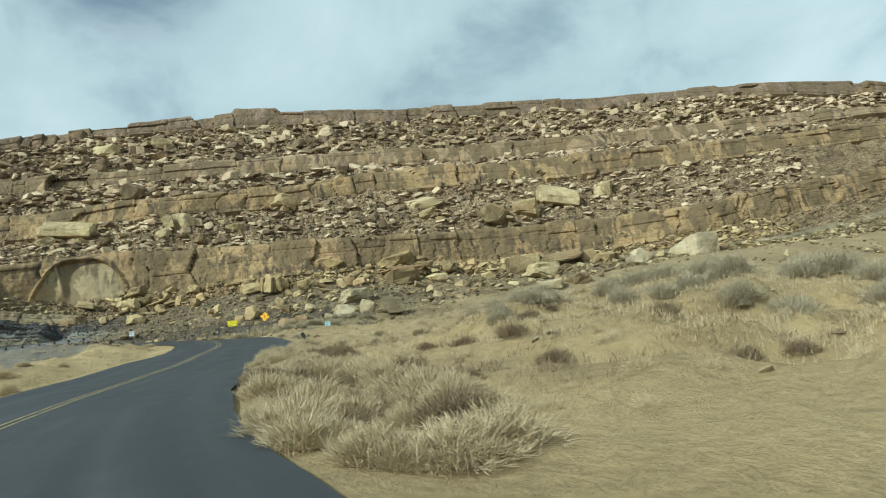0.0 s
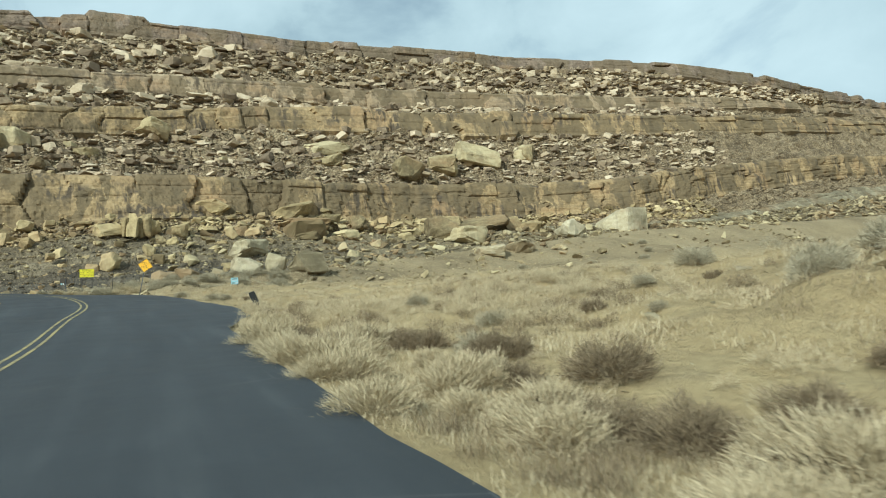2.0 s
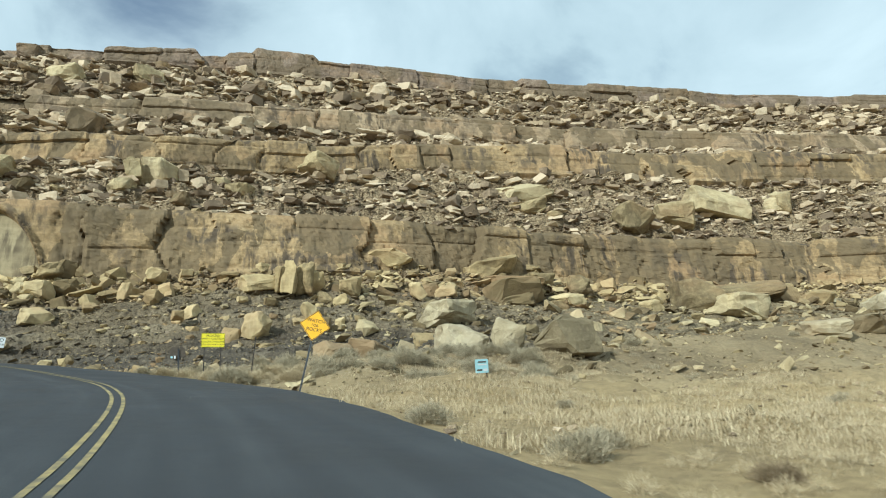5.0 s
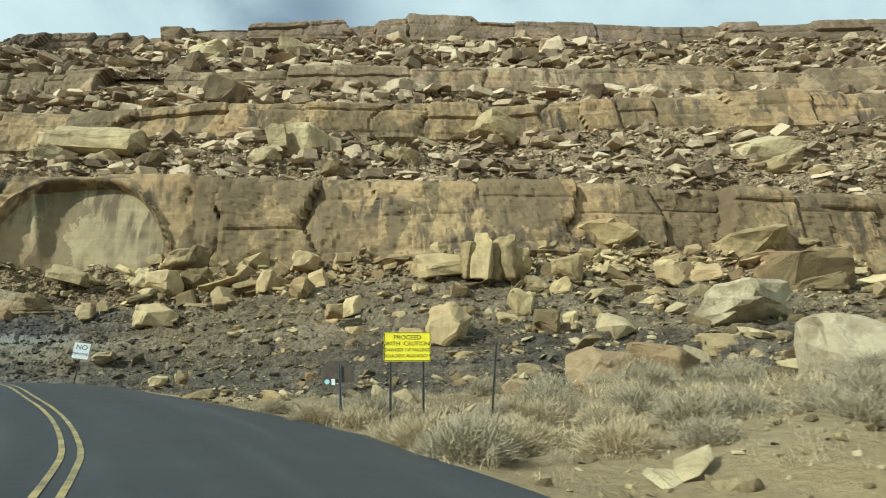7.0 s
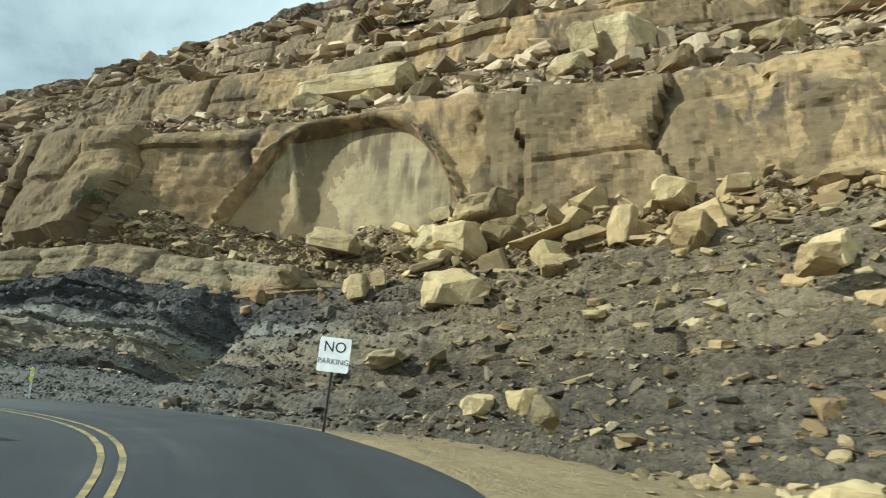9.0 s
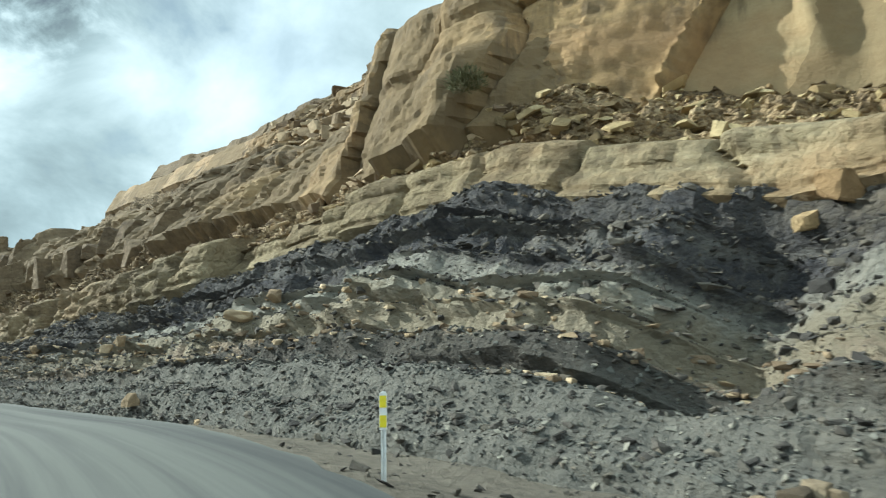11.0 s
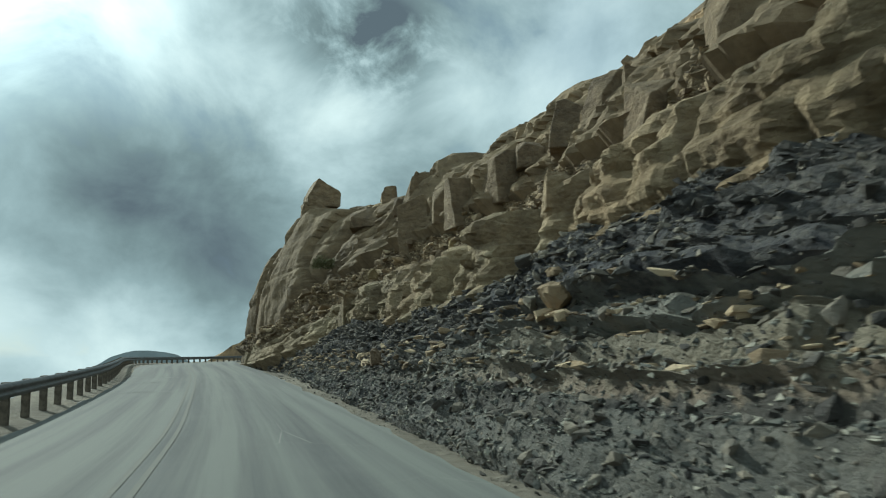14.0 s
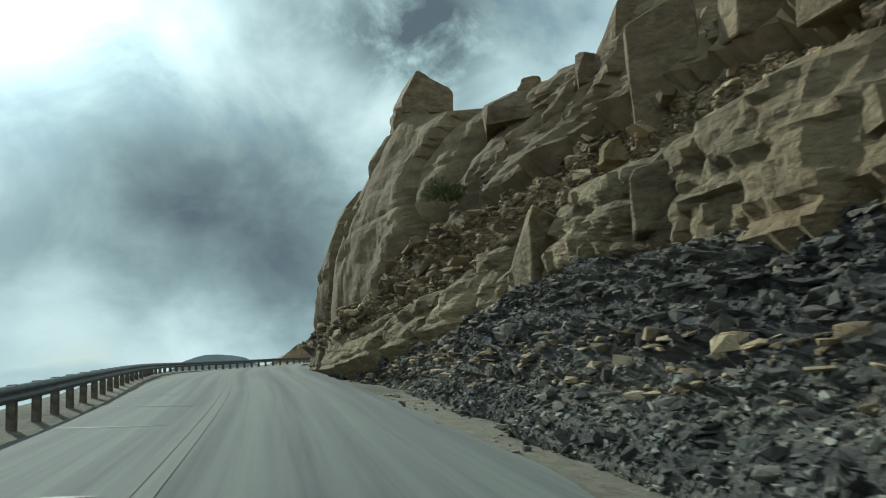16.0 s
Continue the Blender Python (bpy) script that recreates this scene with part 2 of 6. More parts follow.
M_BROWNCHIP = rock_material("brown_talus_chips", (0.06, 0.048, 0.035), (0.135, 0.107, 0.073), (0.27, 0.215, 0.145), random_tint=0.45)
M_SCREE = rock_material("grey_scree", (0.078, 0.08, 0.073), (0.158, 0.157, 0.14), (0.29, 0.277, 0.23), random_tint=0.5)
M_YELLOWROCK = rock_material("yellow_sandstone", (0.19, 0.14, 0.07), (0.43, 0.325, 0.162), (0.60, 0.475, 0.26), random_tint=0.34, streaks=0.2, relief=0.5)
M_DARKROCK = rock_material("shale_chips", (0.05, 0.047, 0.044), (0.105, 0.096, 0.084), (0.215, 0.19, 0.15), random_tint=0.34)


def ground_material():
    m, t, bsdf, co = material("dry_sandy_ground")
    g = node(t, "ShaderNodeNewGeometry")
    pos = g.outputs["Position"]
    broad = noise_of(t, pos, 0.10, 6, 0.6)
    fine = noise_of(t, pos, 3.0, 8, 0.7)
    grit = noise_of(t, pos, 18.0, 6, 0.7)
    f = mathn(t, "ADD", mathn(t, "MULTIPLY", broad, 0.55), mathn(t, "MULTIPLY", fine, 0.45))
    col = ramp(t, f, [(0.34, (0.25, 0.185, 0.10)), (0.5, (0.40, 0.298, 0.152)), (0.66, (0.50, 0.385, 0.205))])
    hummock = noise_of(t, pos, 0.8, 5, 0.65)
    col = mixc(t, ramp(t, hummock, [(0.52, 0.0), (0.68, 0.35)]), col, (0.19, 0.145, 0.088))
    xyz = node(t, "ShaderNodeSeparateXYZ")
    t.links.new(pos, xyz.inputs[0])
    foot = ramp(t, mathn(t, "DIVIDE", mathn(t, "ADD", xyz.outputs[1], mathn(t, "MULTIPLY", broad, 16.0)), 100.0), [(0.80, 0.0), (0.93, 0.5)])
    col = mixc(t, foot, col, ramp(t, f, [(0.34, (0.09, 0.07, 0.048)), (0.5, (0.17, 0.135, 0.09)), (0.66, (0.28, 0.225, 0.145))]))
    debris = ramp(t, mathn(t, "DIVIDE", mathn(t, "ADD", xyz.outputs[0], mathn(t, "MULTIPLY", broad, 8.0)), -40.0), [(-0.05 + 0.05, 0.0), (0.12, 0.9)])
    col = mixc(t, debris, col, ramp(t, f, [(0.34, (0.085, 0.08, 0.07)), (0.5, (0.15, 0.14, 0.12)), (0.66, (0.23, 0.21, 0.17))]))
    t.links.new(col, bsdf.inputs["Base Color"])
    bsdf.inputs["Roughness"].default_value = 0.95
    bsdf.inputs["Specular IOR Level"].default_value = 0.15
    bump(t, bsdf, mathn(t, "ADD", mathn(t, "MULTIPLY", hummock, 1.6), mathn(t, "ADD", fine, mathn(t, "MULTIPLY", grit, 0.3))), 0.8, 0.22)
    return m


def asphalt_material():
    m, t, bsdf, co = material("worn_asphalt")
    uv = co.outputs["UV"]
    g = node(t, "ShaderNodeNewGeometry")
    pos = g.outputs["Position"]
    tracks = noise_of(t, mapped(t, uv, (0.05, 1.1, 1)), 1.0, 5, 0.6)
    patch = noise_of(t, pos, 0.35, 6, 0.65)
    grit = noise_of(t, pos, 45.0, 4, 0.7)
    f = mathn(t, "ADD", mathn(t, "MULTIPLY", tracks, 0.5), mathn(t, "ADD", mathn(t, "MULTIPLY", patch, 0.3), mathn(t, "MULTIPLY", grit, 0.2)))
    col = ramp(t, f, [(0.36, (0.018, 0.020, 0.023)), (0.52, (0.029, 0.032, 0.036)), (0.68, (0.062, 0.065, 0.066))])
    # dust and sun glare painted pale over the upper stretch, thin in the wheel tracks
    sxyz = node(t, "ShaderNodeSeparateXYZ")
    t.links.new(uv, sxyz.inputs[0])
    dust_glare = ramp(t, mathn(t, "DIVIDE", mathn(t, "ADD", sxyz.outputs[0], mathn(t, "MULTIPLY", patch, 10.0)), 250.0), [(0.67, 0.0), (0.735, 1.0)])
    thin = ramp(t, noise_of(t, mapped(t, uv, (0.03, 1.6, 1), (3, 1, 0)), 1.0, 6, 0.6), [(0.36, 0.2), (0.60, 0.95)])
    col = mixc(t, mathn(t, "MULTIPLY", dust_glare, thin), col, (0.10, 0.107, 0.097))
    # fine sealed cracks
    v = node(t, "ShaderNodeTexVoronoi", feature="DISTANCE_TO_EDGE", Scale=0.22)
    warp = mixc(t, 0.9, pos, node(t, "ShaderNodeTexNoise", Scale=1.2).outputs["Color"], "ADD")
    t.links.new(warp, v.inputs["Vector"])
    crack = ramp(t, v.outputs["Distance"], [(0.0, 0.7), (0.004, 0.0)])
    some = ramp(t, noise_of(t, pos, 0.15, 3), [(0.54, 0.0), (0.64, 0.7)])
    col = mixc(t, mathn(t, "MULTIPLY", crack, some), col, (0.20, 0.19, 0.17))
    t.links.new(col, bsdf.inputs["Base Color"])
    t.links.new(mathn(t, "MAXIMUM", ramp(t, patch, [(0.3, 0.55), (0.7, 0.75)]), mathn(t, "MULTIPLY", dust_glare, 0.93)), bsdf.inputs["Roughness"])
    bump(t, bsdf, grit, 0.25, 0.01)
    return m


M_GROUND, M_ASPHALT = ground_material(), asphalt_material()


def line_material():
    """Yellow paint, worn through in patches, veiled by painted dust and glare on the upper stretch."""
    m, t, bsdf, co = material("worn_yellow_paint")
    uv = co.outputs["UV"]
    pos = node(t, "ShaderNodeNewGeometry").outputs["Position"]
    worn = ramp(t, noise_of(t, pos, 2.2, 6, 0.7), [(0.40, 0.0), (0.62, 0.8)])
    col = mixc(t, worn, (0.36, 0.28, 0.11), (0.08, 0.077, 0.066))
    xyz = node(t, "ShaderNodeSeparateXYZ")
    t.links.new(uv, xyz.inputs[0])
    dust_glare = ramp(t, mathn(t, "DIVIDE", xyz.outputs[0], 250.0), [(0.64, 0.0), (0.74, 0.95)])
    col = mixc(t, dust_glare, col, (0.07, 0.074, 0.068))
    t.links.new(col, bsdf.inputs["Base Color"])
    bsdf.inputs["Roughness"].default_value = 0.9
    return m


M_YELLOWLINE = line_material()
M_STEEL = plain("galvanised_steel", (0.13, 0.133, 0.135), 0.55, 0.5, 0.25, 4)
M_DARKSTEEL = plain("weathered_steel", (0.10, 0.085, 0.07), 0.7, 0.4, 0.3, 5)
M_SIGNYELLOW = plain("yellow_sign_face", (0.78, 0.66, 0.02), 0.45, vary=0.06)
M_SIGNORANGE = plain("amber_sign_face", (0.82, 0.42, 0.01), 0.45, vary=0.06)
M_BLACK = plain("black_sign_paint", (0.015, 0.014, 0.012), 0.5, vary=0.2)
M_WHITE = plain("white_sign_face", (0.75, 0.76, 0.74), 0.45, vary=0.08)
M_BLUE = plain("pale_blue_sign_face", (0.42, 0.68, 0.72), 0.4, vary=0.08)
M_BROWN = plain("brown_sign_back", (0.085, 0.065, 0.045), 0.75, vary=0.2)

# ---- numeric helpers ----
rng = np.random.default_rng(7)


def hash3(ix, iy, iz, seed):
    h = (ix * 374761393 + iy * 668265263 + iz * 2147483647 + seed * 1274126177) & 0xFFFFFFFF
    h = ((h ^ (h >> 13)) * 1274126177) & 0xFFFFFFFF
    h = ((h ^ (h >> 16)) * 2246822519) & 0xFFFFFFFF
    return ((h ^ (h >> 15)) & 0xFFFFFF) / float(0xFFFFFF)


def vnoise(x, y, z, seed=0):
    x, y, z = np.broadcast_arrays(np.asarray(x, float), np.asarray(y, float), np.asarray(z, float))
    xi, yi, zi = (np.floor(v).astype(np.int64) for v in (x, y, z))
    fx, fy, fz = x - xi, y - yi, z - zi
    fx, fy, fz = (f * f * (3 - 2 * f) for f in (fx, fy, fz))
    out = 0.0
    for dx in (0, 1):
        for dy in (0, 1):
            for dz in (0, 1):
                wgt = (fx if dx else 1 - fx) * (fy if dy else 1 - fy) * (fz if dz else 1 - fz)
                out = out + wgt * hash3(xi + dx, yi + dy, zi + dz, seed)
    return out * 2 - 1


def fbm(x, y, z, octaves=4, seed=0, gain=0.5):
    total, amp = 0.0, 1.0
    for o in range(octaves):
        total = total + amp * vnoise(x * 2.03**o, y * 2.03**o, z * 2.03**o, seed + o)
        amp *= gain
    return total


def smooth(lo, hi, v):
    t = np.clip((v - lo) / (hi - lo), 0, 1)
    return t * t * (3 - 2 * t)


def mesh_of(name, verts, faces, mat, uv=None, flat=True):
    """faces: an (n, 3) or (n, 4) array."""
    me = bpy.data.meshes.new(name)
    verts, faces = np.asarray(verts, np.float32), np.asarray(faces, np.int32)
    k = faces.shape[1]
    me.vertices.add(len(verts))
    me.vertices.foreach_set("co", verts.ravel())
    me.loops.add(faces.size)
    me.loops.foreach_set("vertex_index", faces.ravel())
    me.polygons.add(len(faces))
    me.polygons.foreach_set("loop_start", np.arange(0, faces.size, k, dtype=np.int32))
    me.polygons.foreach_set("use_smooth", np.full(len(faces), not flat))
    if uv is not None:
        layer = me.uv_layers.new(name="UVMap")
        layer.data.foreach_set("uv", np.asarray(uv, np.float32)[faces.ravel()].ravel())
    me.update(calc_edges=True)
    me.validate()
    if mat:
        me.materials.append(mat)
    return me


def grid_faces(rows, cols):
    i = np.arange(rows * cols).reshape(rows, cols)
    return np.stack([i[:-1, :-1], i[:-1, 1:], i[1:, 1:], i[1:, :-1]], -1).reshape(-1, 4)


def part(name, bm, mat, parent, label=""):
    """Links a bmesh as one mesh under a thing or a part."""
    me = bpy.data.meshes.new(name)
    bm.to_mesh(me)
    bm.free()
    me.materials.append(mat)
    ob = new(name, me)
    ob.parent = parent
    if label:
        ob["label"] = label
    return ob


def box(bm, size, m=None, bevel=0.0):
    made = bmesh.ops.create_cube(bm, size=1)["verts"]
    bmesh.ops.scale(bm, vec=size, verts=made)
    if bevel:
        edges = list({e for v in made for e in v.link_edges})
        bmesh.ops.bevel(bm, geom=edges, offset=bevel, segments=2, affect="EDGES")
        made = [v for v in bm.verts if v.is_valid and v in set(bm.verts)] if m is None else list(bm.verts)
    if m is not None:
        bmesh.ops.transform(bm, matrix=m, verts=made)
    return bm


def spline(points, step):
    """A smooth line through points, sampled about every step metres."""
    p = np.array(points, float)
    p = np.vstack([2 * p[0] - p[1], p, 2 * p[-1] - p[-2]])
    out = []
    for i in range(1, len(p) - 2):
        n = max(2, int(np.linalg.norm(p[i + 1] - p[i]) / step))
        for t in np.arange(n) / n:
            a, b, c, d = p[i - 1 : i + 3]
            out.append(0.5 * (2 * b + (c - a) * t + (2 * a - 5 * b + 4 * c - d) * t**2 + (3 * b - a - 3 * c + d) * t**3))
    out.append(p[-2])
    return np.array(out)


# ---- the road ----
LINE = spline([(34, -52, -4.6), (21, -30, -3.3), (12, -14, -2.35), (7.7, -3.7, -1.58), (5.6, 7.2, -0.83), (5.5, 17.9, -0.16), (6.4, 28.1, 0.52),
               (7.25, 37, 1.18), (7.75, 46, 1.95), (8.4, 56, 2.87), (7.2, 70.9, 4.12), (3.5, 82.8, 5.0), (-1.2, 92.2, 5.95), (-7, 100.2, 6.72),
               (-17.5, 105.4, 7.06), (-27.4, 107.2, 7.1), (-37.8, 107.7, 6.8), (-53.9, 107.4, 6.56), (-64.5, 106.9, 6.58), (-85, 105.4, 6.85),
               (-106, 103.2, 7.15), (-124, 102.6, 7.1), (-140, 104.6, 6.8), (-156, 109, 6.7), (-176, 112, 6.4), (-200, 110, 6.0)], 1.0)
TAN = np.gradient(LINE[:, :2], axis=0)
TAN /= np.linalg.norm(TAN, axis=1, keepdims=True)
LEFT = np.stack([-TAN[:, 1], TAN[:, 0]], 1)
RUN = np.r_[0, np.cumsum(np.linalg.norm(np.diff(LINE[:, :2], axis=0), axis=1))]
RISE = np.gradient(LINE[:, 2]) / np.maximum(np.gradient(RUN), 0.1)
EDGE_R = np.interp(RUN, [0, 85, 98, 103, 107, 113, 130, 136, 143, 148, 156, 170, 185], [2.3, 2.3, 2.7, 4.3, 4.6, 3.8, 4.0, 4.2, 4.5, 4.0, 2.8, 2.5, 2.85])
EDGE_L = np.interp(RUN, [0, 92, 104, 112, 126, 150, 170, 245, 275], [7.3, 7.2, 6.7, 5.5, 5.1, 5.1, 4.9, 4.9, 5.8])


def beside(lateral, rise=0.0):
    """Points of the road's line moved to the left by lateral metres."""
    lateral = np.broadcast_to(lateral, len(LINE))
    z = LINE[:, 2] + rise - 0.012 * np.abs(lateral - 1.2)
    return np.c_[LINE[:, :2] + LEFT * lateral[:, None], z]


def strip(name, laterals, mat, rise):
    rows = [beside(lat, rise) for lat in laterals]
    v = np.stack(rows, 0)
    uv = np.stack([np.c_[RUN, np.broadcast_to(lat, len(LINE))] for lat in laterals], 0)
    return mesh_of(name, v.reshape(-1, 3), grid_faces(len(rows), len(LINE))[:, ::-1], mat, uv.reshape(-1, 2), flat=False)


lanes = np.linspace(0, 1, 9)
wander = 0.10 * vnoise(RUN * 0.8, 0, 0, 5) + 0.06 * vnoise(RUN * 2.1, 0, 0, 6)
road = tagged(new("road", strip("road", [-EDGE_R + wander + (EDGE_L + EDGE_R) * f for f in lanes], M_ASPHALT, 0.0)),
              "worn dark grey two-lane asphalt road climbing round a bend", "road", kind="structure")
for k, off in enumerate((-0.13, 0.13)):
    mid = np.interp(RUN, [0, 90, 100, 108, 118, 132, 142, 152, 200], [2.37, 2.37, 2.1, 1.8, 1.5, 1.4, 0.95, 1.25, 1.4])
    line = tagged(new("centre_line", strip("centre_line", [mid + off - 0.045, mid + off + 0.045], M_YELLOWLINE, 0.006)),
                  "faded yellow painted line of the double centre marking", "road marking", "centre lines", "structure")

M_SEAM = plain("tar_seam", (0.018, 0.019, 0.02), 0.5, vary=0.3, scale=3)
for (r0, l0), (r1, l1) in (((239.4, 5.0), (237.2, 2.1)), ((245.6, 5.4), (241.5, 1.9)), ((249.7, 5.6), (247.7, 2.8)), ((231.5, 4.6), (230.2, 1.8))):
    f = np.linspace(0, 1, 14)
    runs, lats = r0 + (r1 - r0) * f + 0.12 * vnoise(f * 5, r0, 0, 8), l0 + (l1 - l0) * f
    at = np.stack([np.interp(runs, RUN, LINE[:, k]) for k in range(3)], -1)
    lf, tn = np.stack([np.interp(runs, RUN, LEFT[:, k]) for k in range(2)], -1), np.stack([np.interp(runs, RUN, TAN[:, k]) for k in range(2)], -1)
    z = at[:, 2] - 0.012 * np.abs(lats - 1.2) + 0.006
    half = 0.07 * np.sqrt(np.clip(4 * f * (1 - f), 0.04, 1))
    rows = [np.c_[at[:, :2] + lf * lats[:, None] + tn * (half * k)[:, None], z] for k in (-1, 1)]
    tagged(new("road_seam", mesh_of("road_seam", np.concatenate(rows), grid_faces(2, 14), M_SEAM)), "dark tar seam across the outer lane of the road", "road marking", "road seams", "structure")

# ---- the cliff: edges of its beds as (distance west, setback north, height) ----
TOE = [(-320, 112, 24), (-190, 104, 17), (-120, 103, 13.5), (-90, 106, 12.5), (-60, 103.5, 9.6), (-30, 96.4, 7.0), (-12, 99.4, 5.9), (-1, 104.2, 5.7), (4, 107.2, 5.9), (12, 109.6, 6.3),
       (18, 111.2, 6.7), (24, 110.8, 6.8), (57, 110.3, 6.4), (76, 109.7, 6.4), (90, 108.4, 6.5), (97, 106.9, 6.6), (103, 106.0, 6.8), (107, 106.4, 6.8), (112, 109.5, 6.8), (120, 112, 6.8), (150, 117, 6.4), (190, 121, 6), (220, 190, 4)]
SHALE = [(-320, 116, 30), (-190, 110, 23), (-120, 107.5, 15.5), (-90, 115, 15.2), (-60, 117, 14.2), (-30, 115.5, 14.6), (-12, 115.5, 14.9), (4, 117, 12.6), (12, 118.5, 12.2), (18, 118.9, 12), (26, 117.6, 13.3), (32, 117, 13), (38, 116.1, 12.2), (44, 115.3, 11.5), (50, 114.7, 10.9), (56, 114.3, 10.5), (62, 113.5, 9.8), (68, 113.2, 9.6), (74, 112.8, 9.5), (80, 112.1, 9.4), (84, 111.3, 9), (87, 110.3, 8.5), (90, 109.6, 8.2), (96, 107.2, 7.4), (103, 106.1, 7.2), (107, 106.7, 7.4), (112, 110.2, 8), (120, 114, 9), (150, 120, 9), (190, 126, 9), (220, 200, 8)]
CREAM = [(-320, 119, 33), (-190, 113, 26), (-120, 108.6, 16.2), (-90, 116.2, 15.9), (-60, 118.2, 14.9), (-30, 116.4, 15.2), (-12, 115.9, 15.05), (4, 117.3, 12.7), (12, 118.9, 12.4), (18, 120.0, 13.6), (26, 118.6, 14.9), (32, 117.8, 14.5), (38, 116.9, 13.8), (44, 116.1, 13.2), (50, 115.5, 12.9), (56, 115.1, 12.5), (62, 114.3, 11.8), (68, 114, 11.6), (74, 113.6, 11.5), (80, 112.9, 11.4), (84, 112.1, 10.6), (87, 111.1, 10.1), (90, 110.3, 9.8), (96, 107.5, 8.6), (103, 106.3, 8), (107, 107, 8.4), (112, 110.7, 9.5), (120, 115, 11), (150, 121, 11), (190, 128, 11), (220, 205, 10)]
LOW1 = [(-320, 126, 38), (-190, 120, 30), (-128, 116.4, 22.5), (-110, 116.8, 20), (-90, 123.8, 19.4), (-60, 125.6, 18.6), (-34, 123.4, 18.6), (-18, 121.6, 18.3), (-6, 123, 17.4), (8, 124.6, 16.4), (18, 126, 16.5), (22, 124.4, 17), (26, 121.6, 17.2), (29.5, 120.2, 17.2), (36, 119.8, 16.1), (40, 120, 16.2), (46, 120.2, 16.5), (57, 120.8, 16.8), (68, 119.8, 15.8), (76, 118, 15.4), (84, 115.4, 15), (90, 111.4, 12.6), (96, 107.9, 9.8), (103, 106.6, 9), (107, 107.4, 9.5), (112, 111.2, 11), (120, 117, 13), (150, 124, 13), (190, 132, 13), (220, 215, 12)]
TOP1 = [(-320, 127, 44), (-190, 121, 36), (-128, 117.6, 29), (-110, 118, 26), (-93, 125.2, 25.7), (-60, 126.8, 25.1), (-30, 124.6, 24.6), (-11, 124.6, 24.3), (0, 126.6, 24.4), (8, 126, 24.6),
        (14, 126.4, 24.6), (20, 126.4, 24.5), (24, 125.2, 24), (28, 123.2, 23.3), (31, 122.2, 22.9), (36.4, 122.2, 23.2), (37.4, 123, 20.9), (44, 123.8, 20.4), (50, 125.4, 21.4), (56, 127.6, 23.7), (58.5, 126.8, 22.9), (60, 124.8, 21.9), (63, 124, 20.8), (68, 122.8, 19.9), (71, 122.1, 20.2), (76.6, 121.2, 19.7), (82.8, 120, 19.2), (83.6, 119.6, 20.3), (86.5, 118.9, 20.2), (87.4, 116.8, 18.6), (90, 114.9, 18.3), (93, 113.2, 18.2),
        (96, 111.3, 18.9), (101, 109.3, 17.2), (105, 109.4, 15.4), (109, 112, 14.4), (120, 120, 17), (150, 127, 17), (190, 136, 16), (220, 220, 16)]
LOW2 = [(-320, 140, 56), (-190, 131, 46), (-128, 130, 40.5), (-88, 139, 39.6), (-60, 142.5, 39.6), (-41, 144.6, 39), (-24, 143, 36.5), (0, 139.2, 34.4), (8, 139, 34), (25, 138.6, 31.2), (36, 137, 30.4), (46, 136.5, 30.5), (57, 136.5, 29.2), (70, 135, 25.8), (87, 133, 23), (120, 137, 26), (160, 140, 27), (186, 146, 26), (220, 240, 24)]
TOP2 = [(-320, 142, 60), (-190, 133, 50.5), (-128, 131.6, 45.4), (-88, 141, 45), (-60, 144.4, 44.8), (-41, 146.2, 43.9), (-24, 144.4, 41.2), (0, 140.8, 38.8), (8, 140.6, 38.4), (25, 140.6, 36), (36, 139.4, 35.4), (46, 139, 35), (57, 139, 31.6), (70, 137.5, 28), (87, 135.5, 25.6), (120, 139.5, 31), (160, 142, 32.5), (186, 149, 30), (220, 246, 26)]
LOW3 = [(-320, 148, 64), (-190, 138.5, 55), (-128, 140, 49), (-73, 149.8, 47.6), (-20, 150.6, 46.2), (8, 150, 44.4), (25, 149.6, 43.4), (36, 150, 42.6), (46, 150, 42), (57, 148, 39.5), (70, 145, 36), (87, 143, 33.6), (120, 146, 36.4), (160, 147, 38), (186, 154, 34), (220, 250, 28)]
TOP3 = [(-320, 150, 67.5), (-190, 140, 58), (-128, 141.4, 53), (-73, 151.4, 52), (-20, 152.2, 50.4), (8, 151.6, 48.2), (25, 151.2, 47), (36, 151.5, 46), (46, 151.5, 45), (57, 149.6, 42.6), (70, 146.6, 38.8), (87, 144.6, 36.6), (120, 148, 39.8), (160, 149, 42), (186, 156, 36), (220, 256, 30)]
LOWC = [(-320, 158, 71), (-223, 143, 63), (-192, 142.4, 63.2), (-160, 147, 64.4), (-118, 158, 65), (-59, 167.6, 65), (-12, 169.2, 64.4), (8, 168.8, 62.6), (23, 168.5, 61.4), (33, 169, 60), (40, 167, 57.8), (46, 164.6, 55.4), (57, 160, 50.4), (70, 155.4, 45), (87, 152.4, 41.6), (120, 155.4, 42.8), (160, 155.6, 46.4), (186, 160, 38), (220, 262, 30)]
TOPC = [(-320, 159, 73), (-223, 144, 67), (-192, 143.4, 67.4), (-160, 148, 68.4), (-118, 159.2, 69), (-59, 168.8, 68.9), (-24.6, 170.1, 68.6), (-23.6, 170.1, 69.9), (-13, 170.3, 69.8), (-12, 170.4, 68.4), (8, 170, 65.4), (23, 169.8, 64), (33, 170.4, 63), (40, 168.4, 60.8), (46, 166, 58.4), (57, 161.4, 53.2), (70, 156.8, 47.6), (87, 153.6, 44.2), (120, 156.8, 45.8), (160, 157, 49.2), (166, 158, 47.6), (186, 163, 41), (220, 264, 32)]


